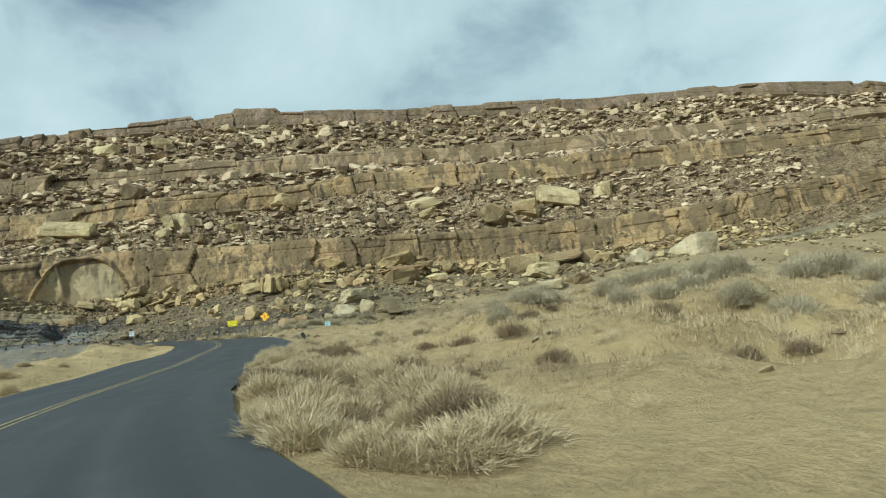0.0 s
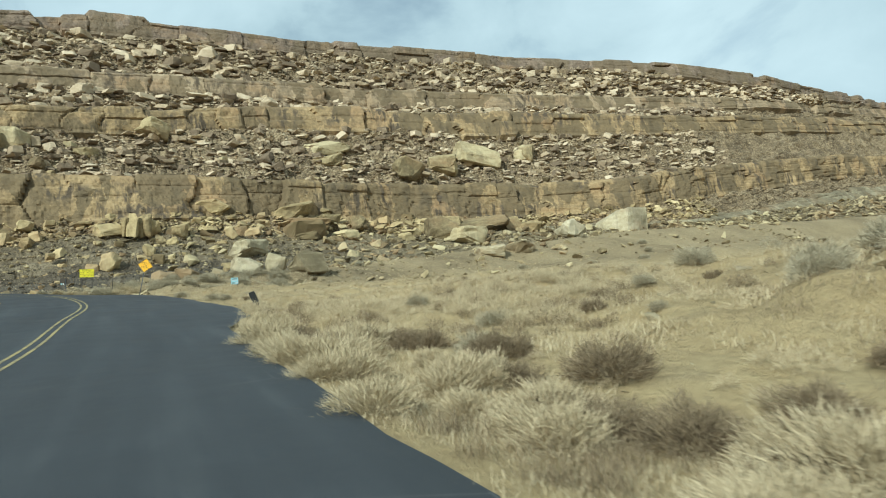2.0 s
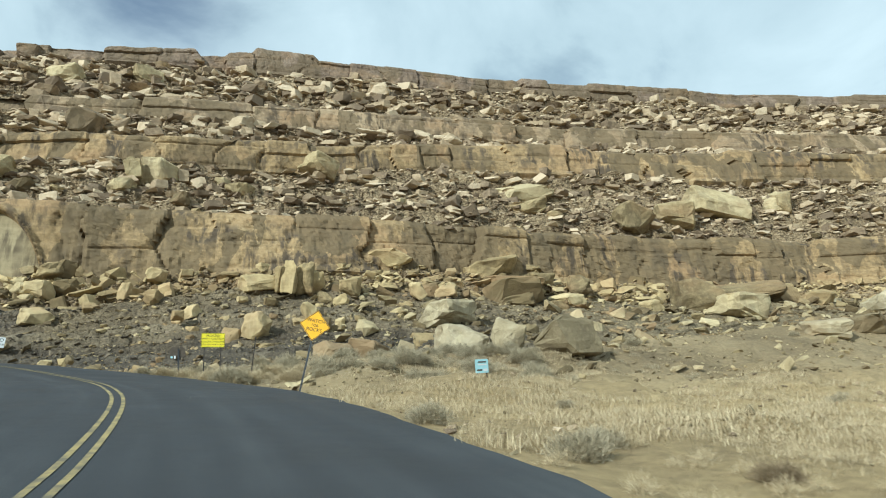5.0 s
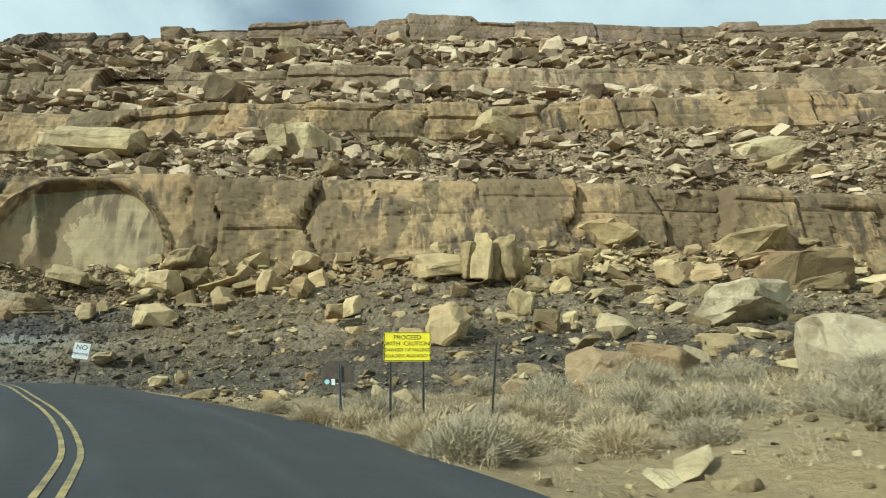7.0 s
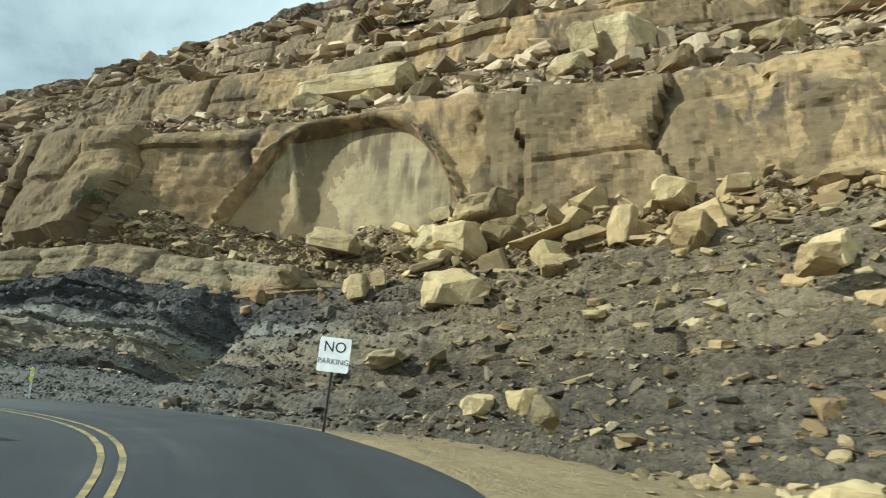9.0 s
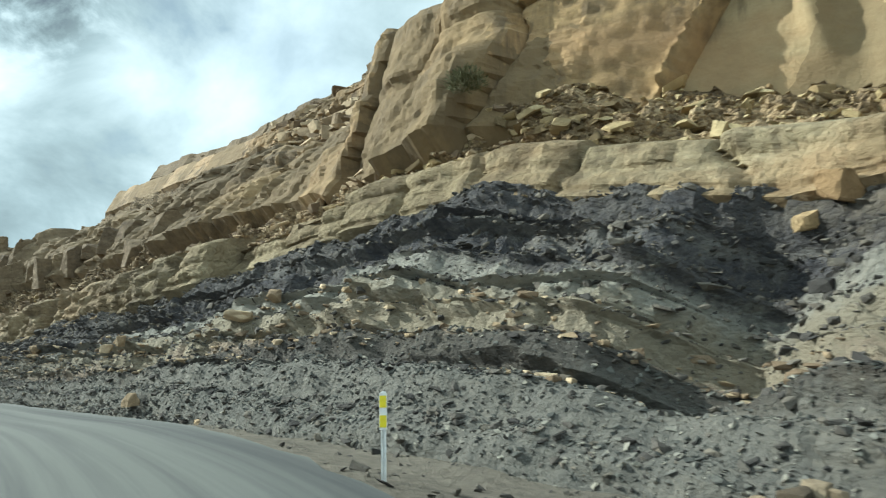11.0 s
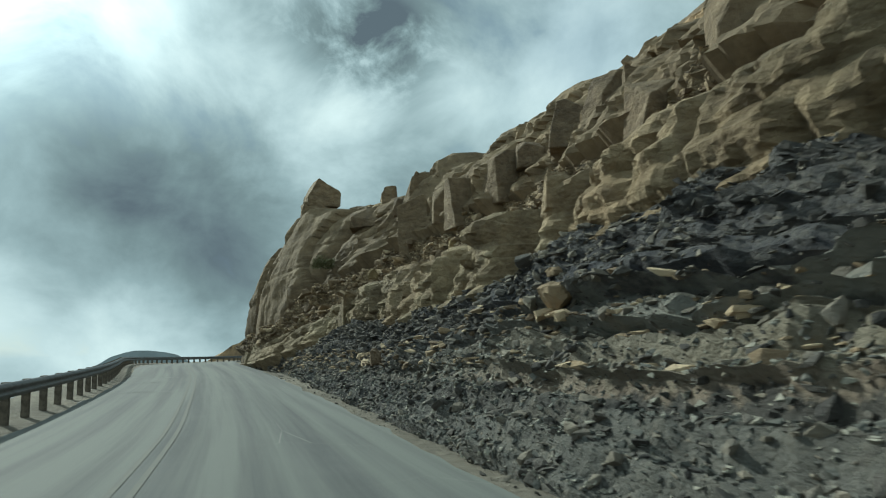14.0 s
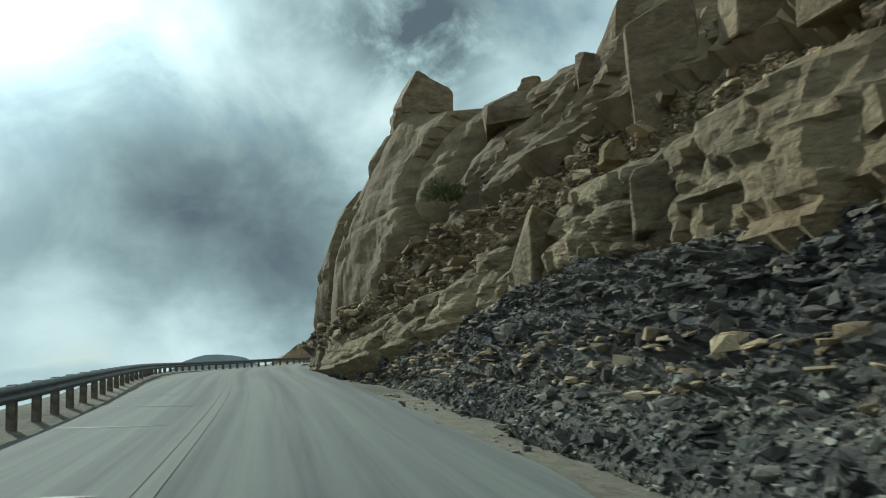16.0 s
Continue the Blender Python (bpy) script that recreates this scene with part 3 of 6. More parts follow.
# ---- the ground ----
def near_road(x, y):
    """Index of the nearest point of the road's line, and the distance to the left of it."""
    idx = np.empty(x.size, int)
    coarse = LINE[::3, :2]
    for s in range(0, x.size, 8000):
        q = np.stack([x.ravel()[s : s + 8000], y.ravel()[s : s + 8000]], 1)
        j = ((q[:, None] - coarse[None]) ** 2).sum(-1).argmin(1) * 3
        idx[s : s + 8000] = np.minimum(j, len(LINE) - 1)
    d = np.stack([x.ravel(), y.ravel()], 1) - LINE[idx, :2]
    lat = (d * LEFT[idx]).sum(1)
    along = np.clip((d * TAN[idx]).sum(1), -3, 3)
    far = np.linalg.norm(d, axis=1)
    lat = np.where(np.abs(lat) < far * 0.7, np.sign(lat) * far, lat)
    return idx.reshape(x.shape), lat.reshape(x.shape), (along * RISE[idx]).reshape(x.shape)


def ground_height(x, y):
    x, y = np.asarray(x, float), np.asarray(y, float)
    a = -x
    i, lat, rise = near_road(x, y)
    zr = LINE[i, 2] + rise
    rough = 0.5 * fbm(x * 0.22, y * 0.22, 0, 4, 11) + 0.9 * fbm(x * 0.035, y * 0.035, 0, 3, 15) + 0.4 * np.abs(fbm(x * 0.5, y * 0.6, 0, 2, 19))
    bank = np.exp(-(((x - 25) / 14) ** 2 + ((y - 17) / 12) ** 2)) * smooth(12, 17, x) + 0.5 * np.exp(-(((x - 36) / 14) ** 2 + ((y - 40) / 14) ** 2))
    rough = rough + bank * (0.50 * np.tanh(9 * vnoise(x * 0.13 + 0.05 * y, y * 0.24, 0, 23)) + 0.30 * np.tanh(6 * vnoise(x * 0.3, y * 0.42, 0, 24)) - 0.75)
    natural = np.interp(y, [-300, -60, 14, 33, 47, 76, 92, 102, 125, 300], [-10, -5, -0.6, 1.3, 1.5, 3.9, 5.8, 8.2, 13.0, 20.0])
    natural = natural + 0.04 * np.clip(-a - 20, 0, 400) * smooth(60, 100, y)
    natural = natural + 1.3 * np.exp(-(((x - 36) / 15) ** 2 + ((y - 30) / 17) ** 2)) - 0.9 * np.exp(-(((x - 25) / 9) ** 2 + ((y - 34) / 8) ** 2))
    foot_b, foot_z = np.interp(a, [p[0] for p in TOE], [p[1] for p in TOE]), np.interp(a, [p[0] for p in TOE], [p[2] for p in TOE])
    near_foot = smooth(-13, -1, y - foot_b)
    natural = natural * (1 - near_foot) + foot_z * near_foot - 0.5 * np.clip(y - foot_b - 1, 0, 30)
    right = -lat - EDGE_R[i]
    left = lat - EDGE_L[i]
    mix = smooth(0.5, 11, right + 8 * smooth(-3, 2, y - foot_b))
    zright = (zr - 0.10 - 0.25 * smooth(0, 2.0, right)) * (1 - mix) + (natural + rough * (1 - 0.8 * near_foot)) * mix
    high = smooth(165, 185, RUN[i])
    drop = -0.10 - (0.25 - 0.52 * smooth(165, 185, RUN[i])) * smooth(0, 2.2, left) + 0.35 * smooth(2, 4, left) * (1 - smooth(6, 9, left)) * (1 - high) - (0.28 + 0.5 * high) * np.clip(left - 6 + 3.6 * high, 0, 60) - 0.06 * np.clip(left - 66, 0, 400)
    zleft = zr + drop + rough * smooth(1.5, 9, left) * (1 - 0.8 * high)
    z = np.where(lat < 0, zright, zleft)
    z = np.where((right <= 0) & (lat <= 0) | (left <= 0) & (lat > 0), zr - 0.16, z)
    r = np.hypot(x, y - 60)
    return z * (1 - smooth(260, 700, r)) - (50 + 0.045 * np.clip(r - 300, 0, 4000)) * smooth(260, 700, r)


def axis(lo, hi, c0, c1, fine, grow=1.16):
    mid = list(np.arange(c0, c1 + 0.01, fine))
    up, down, s = [], [], fine
    v = c1
    while v < hi:
        s *= grow
        v += s
        up.append(v)
    v, s = c0, fine
    while v > lo:
        s *= grow
        v -= s
        down.append(v)
    return np.array(down[::-1] + mid + up)


gx, gy = axis(-3500, 3500, -125, 60, 0.55), axis(-3500, 3500, -12, 118, 0.55)
GX, GY = np.meshgrid(gx, gy)
GZ = ground_height(GX, GY)
ground = tagged(new("ground", mesh_of("ground", np.stack([GX, GY, GZ], -1).reshape(-1, 3), grid_faces(len(gy), len(gx)), M_GROUND, flat=False)),
                "dry sandy ground with scattered grass and grit", "ground", kind="structure")

COLS = np.concatenate([np.arange(-320, -130, 1.2), np.arange(-130, -45, 0.5), np.arange(-45, 14, 0.3), np.arange(14, 112, 0.18), np.arange(112, 220, 1.5)])


def edge(points):
    p = np.array(points, float)
    b, z = np.interp(COLS, p[:, 0], p[:, 1]), np.interp(COLS, p[:, 0], p[:, 2])
    return b, z


def joints(seed, lo, hi, a):
    """Uneven upright cracks: the block that each place lies in, its distance to the nearest crack, and the generator."""
    r = np.random.default_rng(seed)
    at = np.cumsum(r.uniform(lo, hi, 700)) - 335
    k = np.clip(np.searchsorted(at, a), 1, len(at) - 1)
    return k, np.minimum(np.abs(a - at[k]), np.abs(a - at[k - 1])), r


def facets(a, s, seed, size, tall=1.0):
    """Packed angular stones: the tilted face of each cell, and how near its edge a place lies."""
    p, q = a / size, s / (size * tall)
    p, q = np.broadcast_arrays(p, q)
    ci, cj = np.floor(p).astype(np.int64), np.floor(q).astype(np.int64)
    best, second, value = np.full(p.shape, 9.0), np.full(p.shape, 9.0), np.zeros(p.shape)
    for di in (-1, 0, 1):
        for dj in (-1, 0, 1):
            i, j = ci + di, cj + dj
            o = i * 0
            dx, dy = p - i - hash3(i, j, o, seed), q - j - hash3(i, j, o + 1, seed)
            d = np.hypot(dx, dy)
            h = 2 * hash3(i, j, o + 2, seed) - 1 + 2.2 * (hash3(i, j, o + 3, seed) - 0.5) * dx + 2.2 * (hash3(i, j, o + 4, seed) - 0.5) * dy
            closer = d < best
            second = np.where(closer, best, np.minimum(second, d))
            value, best = np.where(closer, h, value), np.where(closer, d, best)
    return value, second - best


def wall_band(name, lo, hi, mat, label, seed, rows=22, spacing=(2.0, 6.5), relief=0.45, shape=None, chips=0.28, calm=None):
    """A jointed bed: blocks of uneven stand-out between upright cracks, split along bedding, with a broken lip."""
    (b0, z0), (b1, z1) = edge(lo), edge(hi)
    u = np.linspace(-0.14, 1, rows)[:, None]
    b, z = b0 + (b1 - b0) * u, z0 + (z1 - z0) * u
    k, d, r = joints(seed, *spacing, np.where(COLS < 28, 0.55 * COLS, COLS - 12.6) + 0.55 * vnoise(COLS * 0.35, z * 0.5, 0, seed + 20) + 0.9 * vnoise(COLS * 0.1, z * 0.25, 0, seed + 21))
    n = 702
    stand = r.normal(0, relief, n)
    stand[r.random(n) < 0.14] -= 1.1
    split, shift, lip, tilt = r.uniform(0.35, 0.8, n), r.normal(0, relief * 0.6, n), r.uniform(-0.25, 0.35, n), r.normal(0, 0.10, n)
    z = z + smooth(0.75, 1.0, u) * lip[k]
    ragged = smooth(38, 48, COLS) * (1 - 0.7 * smooth(86, 93, COLS))
    out = (stand[k] + np.where(u > split[k], shift[k], 0.0) + tilt[k] * (u - 0.5) * 3) * (1 - 0.2 * ragged) + ragged * 0.45 * fbm(COLS * 0.45 + z * 0.25, z * 0.6, 0, 4, seed + 60)
    out = out - 0.55 * np.exp(-((d / np.where(COLS < 28, 0.12, 0.22)) ** 2)) * (0.5 + 0.5 * vnoise(COLS * 0.3, u * 2, 0, seed))
    out = out - 0.16 * np.exp(-(((u - split[k]) * (z1 - z0) / 0.16) ** 2))
    out = out - 0.45 * smooth(0.85, 1.0, u) ** 2 - 0.18 * np.exp(-((u / 0.07) ** 2))
    out = out + 0.20 * fbm(COLS * 0.6, z * 0.4, b * 0.1, 4, seed + 3) + 0.5 * vnoise(COLS * 0.07, z * 0.12, 0, seed + 9)
    for size, tall, amp, s2 in ((1.5, 1.5, 0.55, 40), (0.7, 1.1, 0.34, 41), (0.34, 0.9, 0.17, 42)):
        face, rim = facets(COLS + 0.3 * vnoise(COLS * 0.9, z * 0.9, 0, seed + s2), z * (1 - 0.5 * ragged), seed + s2, size * (1 if relief < 0.45 else 1.5), tall)
        part_of = 0.3 + 0.75 * smooth(36, 48, COLS) * (1 - 0.85 * smooth(85, 92, COLS))
        out = out + part_of * chips * amp * face - part_of * chips * 0.35 * amp * np.exp(-rim / 0.07)
    out = out + 0.06 * fbm(COLS * 2.2, z * 2.2, 0, 2, seed + 33)
    out = out * (1 - 0.65 * smooth(91, 97, COLS))
    if calm:
        out = out * calm(COLS, z)
    if shape:
        out = out + shape(COLS[None, :] + 0 * u, u + 0 * COLS[None, :], z)
    y = b - out
    back = np.stack([y[-1] + 1.2, y[-1] + 6.0])
    P = np.stack([np.broadcast_to(-COLS, (rows + 3, len(COLS))), np.concatenate([y[:1] + 1.6, y, back]), np.concatenate([z[:1] - 1.8, z, z[-1:] + 0.1, z[-1:] - 0.4])], -1)
    ob = new(name, mesh_of(name, P.reshape(-1, 3), grid_faces(rows + 3, len(COLS)), mat))
    return tagged(ob, label, "cliff", kind="structure"), P


def slope_band(name, lo, hi, mat, label, seed, rows=34, rough=0.45, steps=5, shape=None, grit=0.12, start=1.8, flat=True, stones=((2.2, 0.34), (1.0, 0.16)), mask=None):
    """A rubbly slope with thin broken ledges."""
    (b0, z0), (b1, z1) = edge(lo), edge(hi)
    start = np.minimum(start, 0.3 * np.clip(b1 - b0, 0.3, 20))
    u = np.linspace(0, 1, rows)[:, None]
    count = steps + 1.2 * vnoise(COLS * 0.03, 0, 0, seed)
    phase = u * count + 0.5 * vnoise(COLS * 0.08, u * 3, 0, seed + 1)
    tread = (np.floor(phase) + smooth(0.55, 0.95, phase - np.floor(phase)) - phase) / count
    uz = u + (0.75 - 0.5 * smooth(46, 60, COLS)) * tread * smooth(0, 0.1, u) * (1 - smooth(0.9, 1, u))
    b = b0 + start + (b1 - b0 - start + 0.45) * u
    z = z0 - 0.15 + (z1 - z0) * uz - 0.25 * start * (1 - smooth(0, 0.12, u))
    n = fbm(COLS * 0.35, u * (z1 - z0) * 0.35, b * 0.2, 5, seed + 4, 0.55)
    big = vnoise(COLS * 0.09, u * (z1 - z0) * 0.1, 0, seed + 7)
    out = rough * n + rough * 1.1 * big
    if shape:
        out = out + shape(COLS[None, :] + 0 * u, u + 0 * COLS[None, :], z)
    fade = smooth(0, 0.06, u)
    run = u * np.hypot(z1 - z0, b1 - b0)
    for k, (size, amp) in enumerate(stones):
        face, rim = facets(COLS + 0.35 * vnoise(COLS * 0.8, run * 0.8, 0, seed + 50 + k), run, seed + 60 + k, size, 0.75)
        out = out + (amp * face - 0.5 * amp * np.exp(-rim / 0.09)) * (1 if mask is None else mask(COLS, u))
    out = out + grit * fbm(COLS * 1.4, u * (z1 - z0) * 1.9, 0, 3, seed + 12, 0.6)
    y, z = b - 0.75 * out * fade, z + 0.55 * out * fade
    P = np.stack([np.broadcast_to(-COLS, y.shape), y, z], -1)
    ob = new(name, mesh_of(name, P.reshape(-1, 3), grid_faces(rows, len(COLS)), mat, np.stack([0.1 * COLS + 0 * u, u + 0 * COLS], -1).reshape(-1, 2), flat=flat))
    return tagged(ob, label, "slope", kind="structure"), P


def quiet_edge(a, z):
    """Smooths the relief along the rim of the arch."""
    arch = 23.9 - 7.4 * np.abs((a - 16.0) / 7.6) ** 3.2
    return 1 - 0.9 * np.exp(-(((arch - z - 0.35) / 0.8) ** 2)) * (np.abs(a - 16.0) < 8.6)


def alcove(a, u, z):
    """The arched hollow in the lower wall and the leaning curtains beside it."""
    arch = 23.9 - 7.4 * np.abs((a - 16.0) / 7.6) ** 3.2
    inside = smooth(-0.3, 1.5, arch - z) * (np.abs(a - 16.0) < 7.6)
    out = -3.0 * inside + 0.55 * np.exp(-(((arch - z + 0.25) / 0.4) ** 2)) * (np.abs(a - 16.0) < 7.4)
    out += 1.3 * np.exp(-(((a - 33.5) / 2.6) ** 2)) * (1 - 0.4 * u) + 1.1 * np.exp(-(((a - 29.5) / 1.6) ** 2)) * (1 - smooth(0.30, 0.60, u))
    nose = smooth(88, 95, a) * (1 - smooth(103, 108, a))
    out += nose * (0.7 * np.sin(np.clip(u, 0, 1) * 3.14) + 0.28 * np.sin(a * 1.1 + 0.9 * u)) - 1.1 * np.exp(-(((a - 91.6 + 1.6 * (u - 0.5)) / 0.55) ** 2)) - 0.5 * np.exp(-(((a - 98.2 + 1.2 * u) / 0.3) ** 2)) * smooth(0.2, 0.5, u)
    return out


BEDS = ((0.33, 0.38), (0.43, 0.40), (0.49, 0.30), (0.55, 0.36), (0.62, 0.30), (0.73, 0.34), (0.82, 0.30), (0.90, 0.34))


def broken_beds(a, u):
    """Thin hard beds that jut out over softer shale, each fading in and out along the slope."""
    out = 0 * u
    for k, (level, amp) in enumerate(BEDS):
        at = level + 0.035 * vnoise(a * 0.06, k, 0, 81) + 0.012 * vnoise(a * 0.5, k, 0, 82)
        live = 0.25 + 0.75 * smooth(-0.35, 0.25, vnoise(a * 0.11, 5.0 * k, 0, 83)) + 0.35 * vnoise(a * 0.9, k, 0, 84)
        over = u - at
        out = out + amp * live * (smooth(-0.004, 0.006, over) * np.exp(-np.clip(over, 0, 1) / 0.045) - 0.8 * smooth(-0.07, -0.01, over) * (over < 0.0))
    return out


def gullies(a, u, z):
    west = smooth(14, 24, a) * (1 - smooth(88, 95, a))
    hollow = -1.9 * np.exp(-(((a - 18.2) / 1.6) ** 2)) * smooth(0.15, 0.4, u) * (1 - smooth(0.75, 1.0, u))
    ribs = 0.26 * vnoise(a * 0.45 + u * 1.5, u * 2.5, 0, 71) + (0.10 + 0.16 * smooth(0.3, 0.5, u)) * (0.4 - np.abs(vnoise(a * 0.8 + u * 3.5, u * 1.5, 0, 74))) + 0.10 * vnoise(a * 1.4, u * 12, 0, 72) * smooth(0.25, 0.45, u)
    return west * (ribs + broken_beds(a, u) * (1 - 0.75 * smooth(48, 62, a))) + hollow


def stoniness(a, u):
    """How coarse the shale breaks: fine scree at the foot and in the pale bed, blocky between."""
    level = u + 0.05 * vnoise(a * 0.12, u * 3, 0, 77)
    west = 0.22 + 0.75 * smooth(0.26, 0.36, level) * (1 - 0.8 * smooth(0.58, 0.61, level) * (1 - smooth(0.67, 0.70, level)))
    return 1 + (west - 1) * smooth(10, 18, a)


def fluting(a, u, z):
    """Narrow upright flutes worn into the soft cream bed."""
    lean = a + 0.5 * vnoise(a * 0.4, z * 0.5, 0, 93)
    buried = -2.2 * (1 - smooth(10, 16, a))
    lean = lean + 0.35 * vnoise(a * 1.1, u * 2.2, 0, 95)
    return (0.14 * np.abs(vnoise(lean * 1.1, u * 1.4, 0, 91)) + 0.09 * np.abs(vnoise(lean * 2.7, u * 2.4, 0, 92))) * (0.25 + 0.75 * smooth(-0.2, 0.4, vnoise(a * 0.16, u * 0.8, 0, 94))) * (1 - 0.6 * smooth(38, 48, a)) + buried


shale_slope, P_SHALE = slope_band("shale_slope", TOE, SHALE, M_SHALE, "steep dark shale and coal slope with crumbling thin beds", 101, 128, 0.26, 9, gullies, 0.07, 0.5, True, ((0.9, 0.11), (0.38, 0.07)), stoniness)
cream_bed, P_CREAM = wall_band("cream_bed", SHALE, CREAM, M_CREAM, "low broken bed of cream sandstone above the shale", 111, 26, (0.9, 3.6), 0.12, fluting, 0.22)
upper_talus, P_TALUS = slope_band("upper_talus", CREAM, LOW1, M_LEDGE, "rubble slope under the lower sandstone wall", 121, 44, 0.45, 4, None, 0.22, 1.8, True, ((2.2, 0.30), (1.0, 0.2), (0.5, 0.12)))
lower_wall, P_WALL1 = wall_band("lower_wall", LOW1, TOP1, M_WALL, "buff sandstone wall with upright cracks and dark streaks", 131, 40, (1.4, 5.0), 0.38, alcove, 0.42, quiet_edge)
soft_rim = np.zeros(len(lower_wall.data.polygons), bool)
mid_x = np.empty(len(soft_rim) * 3)
lower_wall.data.polygons.foreach_get("center", mid_x)
soft_rim[:] = (mid_x[::3] > -25.5) & (mid_x[::3] < -6.5)
lower_wall.data.polygons.foreach_set("use_smooth", soft_rim)
# the pale scar inside the arch
sa = np.arange(8.2, 23.9, 0.25)
su = np.linspace(0, 1, 34)[:, None]
arch = 24.1 - 7.4 * np.abs((sa - 16.0) / 8.0) ** 3.2
sz = 15.6 + (arch + 0.5 - 15.6) * su
sb = np.interp(sa, [p[0] for p in LOW1], [p[1] for p in LOW1]) + 1.0 + 0.9 * su - 0.8 * np.sin((sa - 8) / 16 * math.pi) * (1 - su)
sb = sb + 0.10 * fbm(sa * 0.4, sz * 0.4, 0, 4, 55) - 0.5 * np.exp(-(((sa - 19.0 - 0.25 * (sz - 18)) / 0.35) ** 2)) * smooth(0.1, 0.4, su)
M_SCAR = rock_material("fresh_cream_face", (0.24, 0.19, 0.11), (0.37, 0.30, 0.175), (0.48, 0.40, 0.25), streaks=0.8, relief=0.35)
tagged(new("arch_scar", mesh_of("arch_scar", np.stack([np.broadcast_to(-sa, sb.shape), sb, sz], -1).reshape(-1, 3), grid_faces(34, len(sa)), M_SCAR, flat=False)),
       "smooth cream rock face under a shallow arch", "cliff", kind="structure")
lower_ledge, P_LEDGE1 = slope_band("lower_ledge", TOP1, LOW2, M_LEDGE, "broad ledge of broken sandstone above the lower wall", 141, 36, 0.5, 4)
middle_wall, P_WALL2 = wall_band("middle_wall", LOW2, TOP2, M_WALL, "rounded tan sandstone wall broken by cracks", 151, 22, (2.0, 7.0), 0.5, None, 0.3)
middle_ledge, P_LEDGE2 = slope_band("middle_ledge", TOP2, LOW3, M_LEDGE, "ledge of loose slabs above the middle wall", 161, 26, 0.5, 4)
upper_wall, P_WALL3 = wall_band("upper_wall", LOW3, TOP3, M_UPPER, "grey-brown sandstone wall with dark varnish", 171, 20, (2.5, 9.0), 0.5)
upper_ledge, P_LEDGE3 = slope_band("upper_ledge", TOP3, LOWC, M_LEDGE, "long slope of grey slabs below the rim", 181, 46, 0.6, 7)
rim_wall, P_RIM = wall_band("rim_wall", LOWC, TOPC, M_CAP, "thin blocky sandstone rim of the mesa", 191, 18, (2.0, 6.0), 0.5)
b, z = edge(TOPC)
far = np.stack([np.stack([-COLS, b + 4, z - 0.4], -1), np.stack([-COLS, b + 60, z + 1], -1), np.stack([-COLS * 1.1, b + 400, z * 0 + 10], -1)])
tagged(new("mesa_top", mesh_of("mesa_top", far.reshape(-1, 3), grid_faces(3, len(COLS)), M_LEDGE)), "flat bare top of the mesa", "mesa", kind="structure")


# ---- fallen rock ----
def hull_rock(seed, flat=0.6, points=16):
    """A faceted block: the hull of points near the faces of a box. Returns vertices and triangles."""
    r = np.random.default_rng(seed)
    bm = bmesh.new()
    for _ in range(points):
        p = r.uniform(-0.5, 0.5, 3)
        p[r.integers(3)] = 0.5 * (1 if r.random() < 0.5 else -1)
        p = p * 0.93 + np.sign(p) * 0.035
        bm.verts.new((p[0], p[1] * 0.85, p[2] * flat * 0.85))
    bmesh.ops.convex_hull(bm, input=bm.verts)
    bmesh.ops.delete(bm, geom=[v for v in bm.verts if not v.link_faces], context="VERTS")
    bmesh.ops.triangulate(bm, faces=bm.faces)
    bm.verts.index_update()
    v = np.array([p.co[:] for p in bm.verts])
    f = np.array([[p.index for p in q.verts] for q in bm.faces])
    bm.free()
    return v, f


def slab_rock(seed, flat):
    """A bedded slab: a skewed box with its corners knocked off."""
    r = np.random.default_rng(seed)
    bm = bmesh.new()
    skew = r.normal(0, 0.14, 2)
    for sx in (-0.5, 0.5):
        for sy in (-0.5, 0.5):
            for sz in (-0.5, 0.5):
                c = np.array([sx, sy * 0.72, sz * flat]) * r.uniform(0.72, 1.0, 3)
                c[:2] += skew * sz
                for k in r.permutation(3)[:2]:
                    p = c.copy()
                    p[k] *= r.uniform(0.55, 0.85)
                    bm.verts.new(p)
    bmesh.ops.convex_hull(bm, input=bm.verts)
    bmesh.ops.delete(bm, geom=[v for v in bm.verts if not v.link_faces], context="VERTS")
    bmesh.ops.triangulate(bm, faces=bm.faces)
    bm.verts.index_update()
    v = np.array([p.co[:] for p in bm.verts])
    f = np.array([[p.index for p in q.verts] for q in bm.faces])
    bm.free()
    return v, f


PROTOS = [hull_rock(s, flat, 13) for s, flat in zip(range(300, 314), (0.30, 0.42, 0.6, 0.25, 0.5, 0.7, 0.32, 0.45, 0.22, 0.55, 0.36, 0.65, 0.28, 0.4))]


SLABS = [slab_rock(s, flat) for s, flat in zip(range(320, 332), (0.16, 0.24, 0.20, 0.34, 0.28, 0.5, 0.40, 0.26, 0.62, 0.22, 0.45, 0.3))]


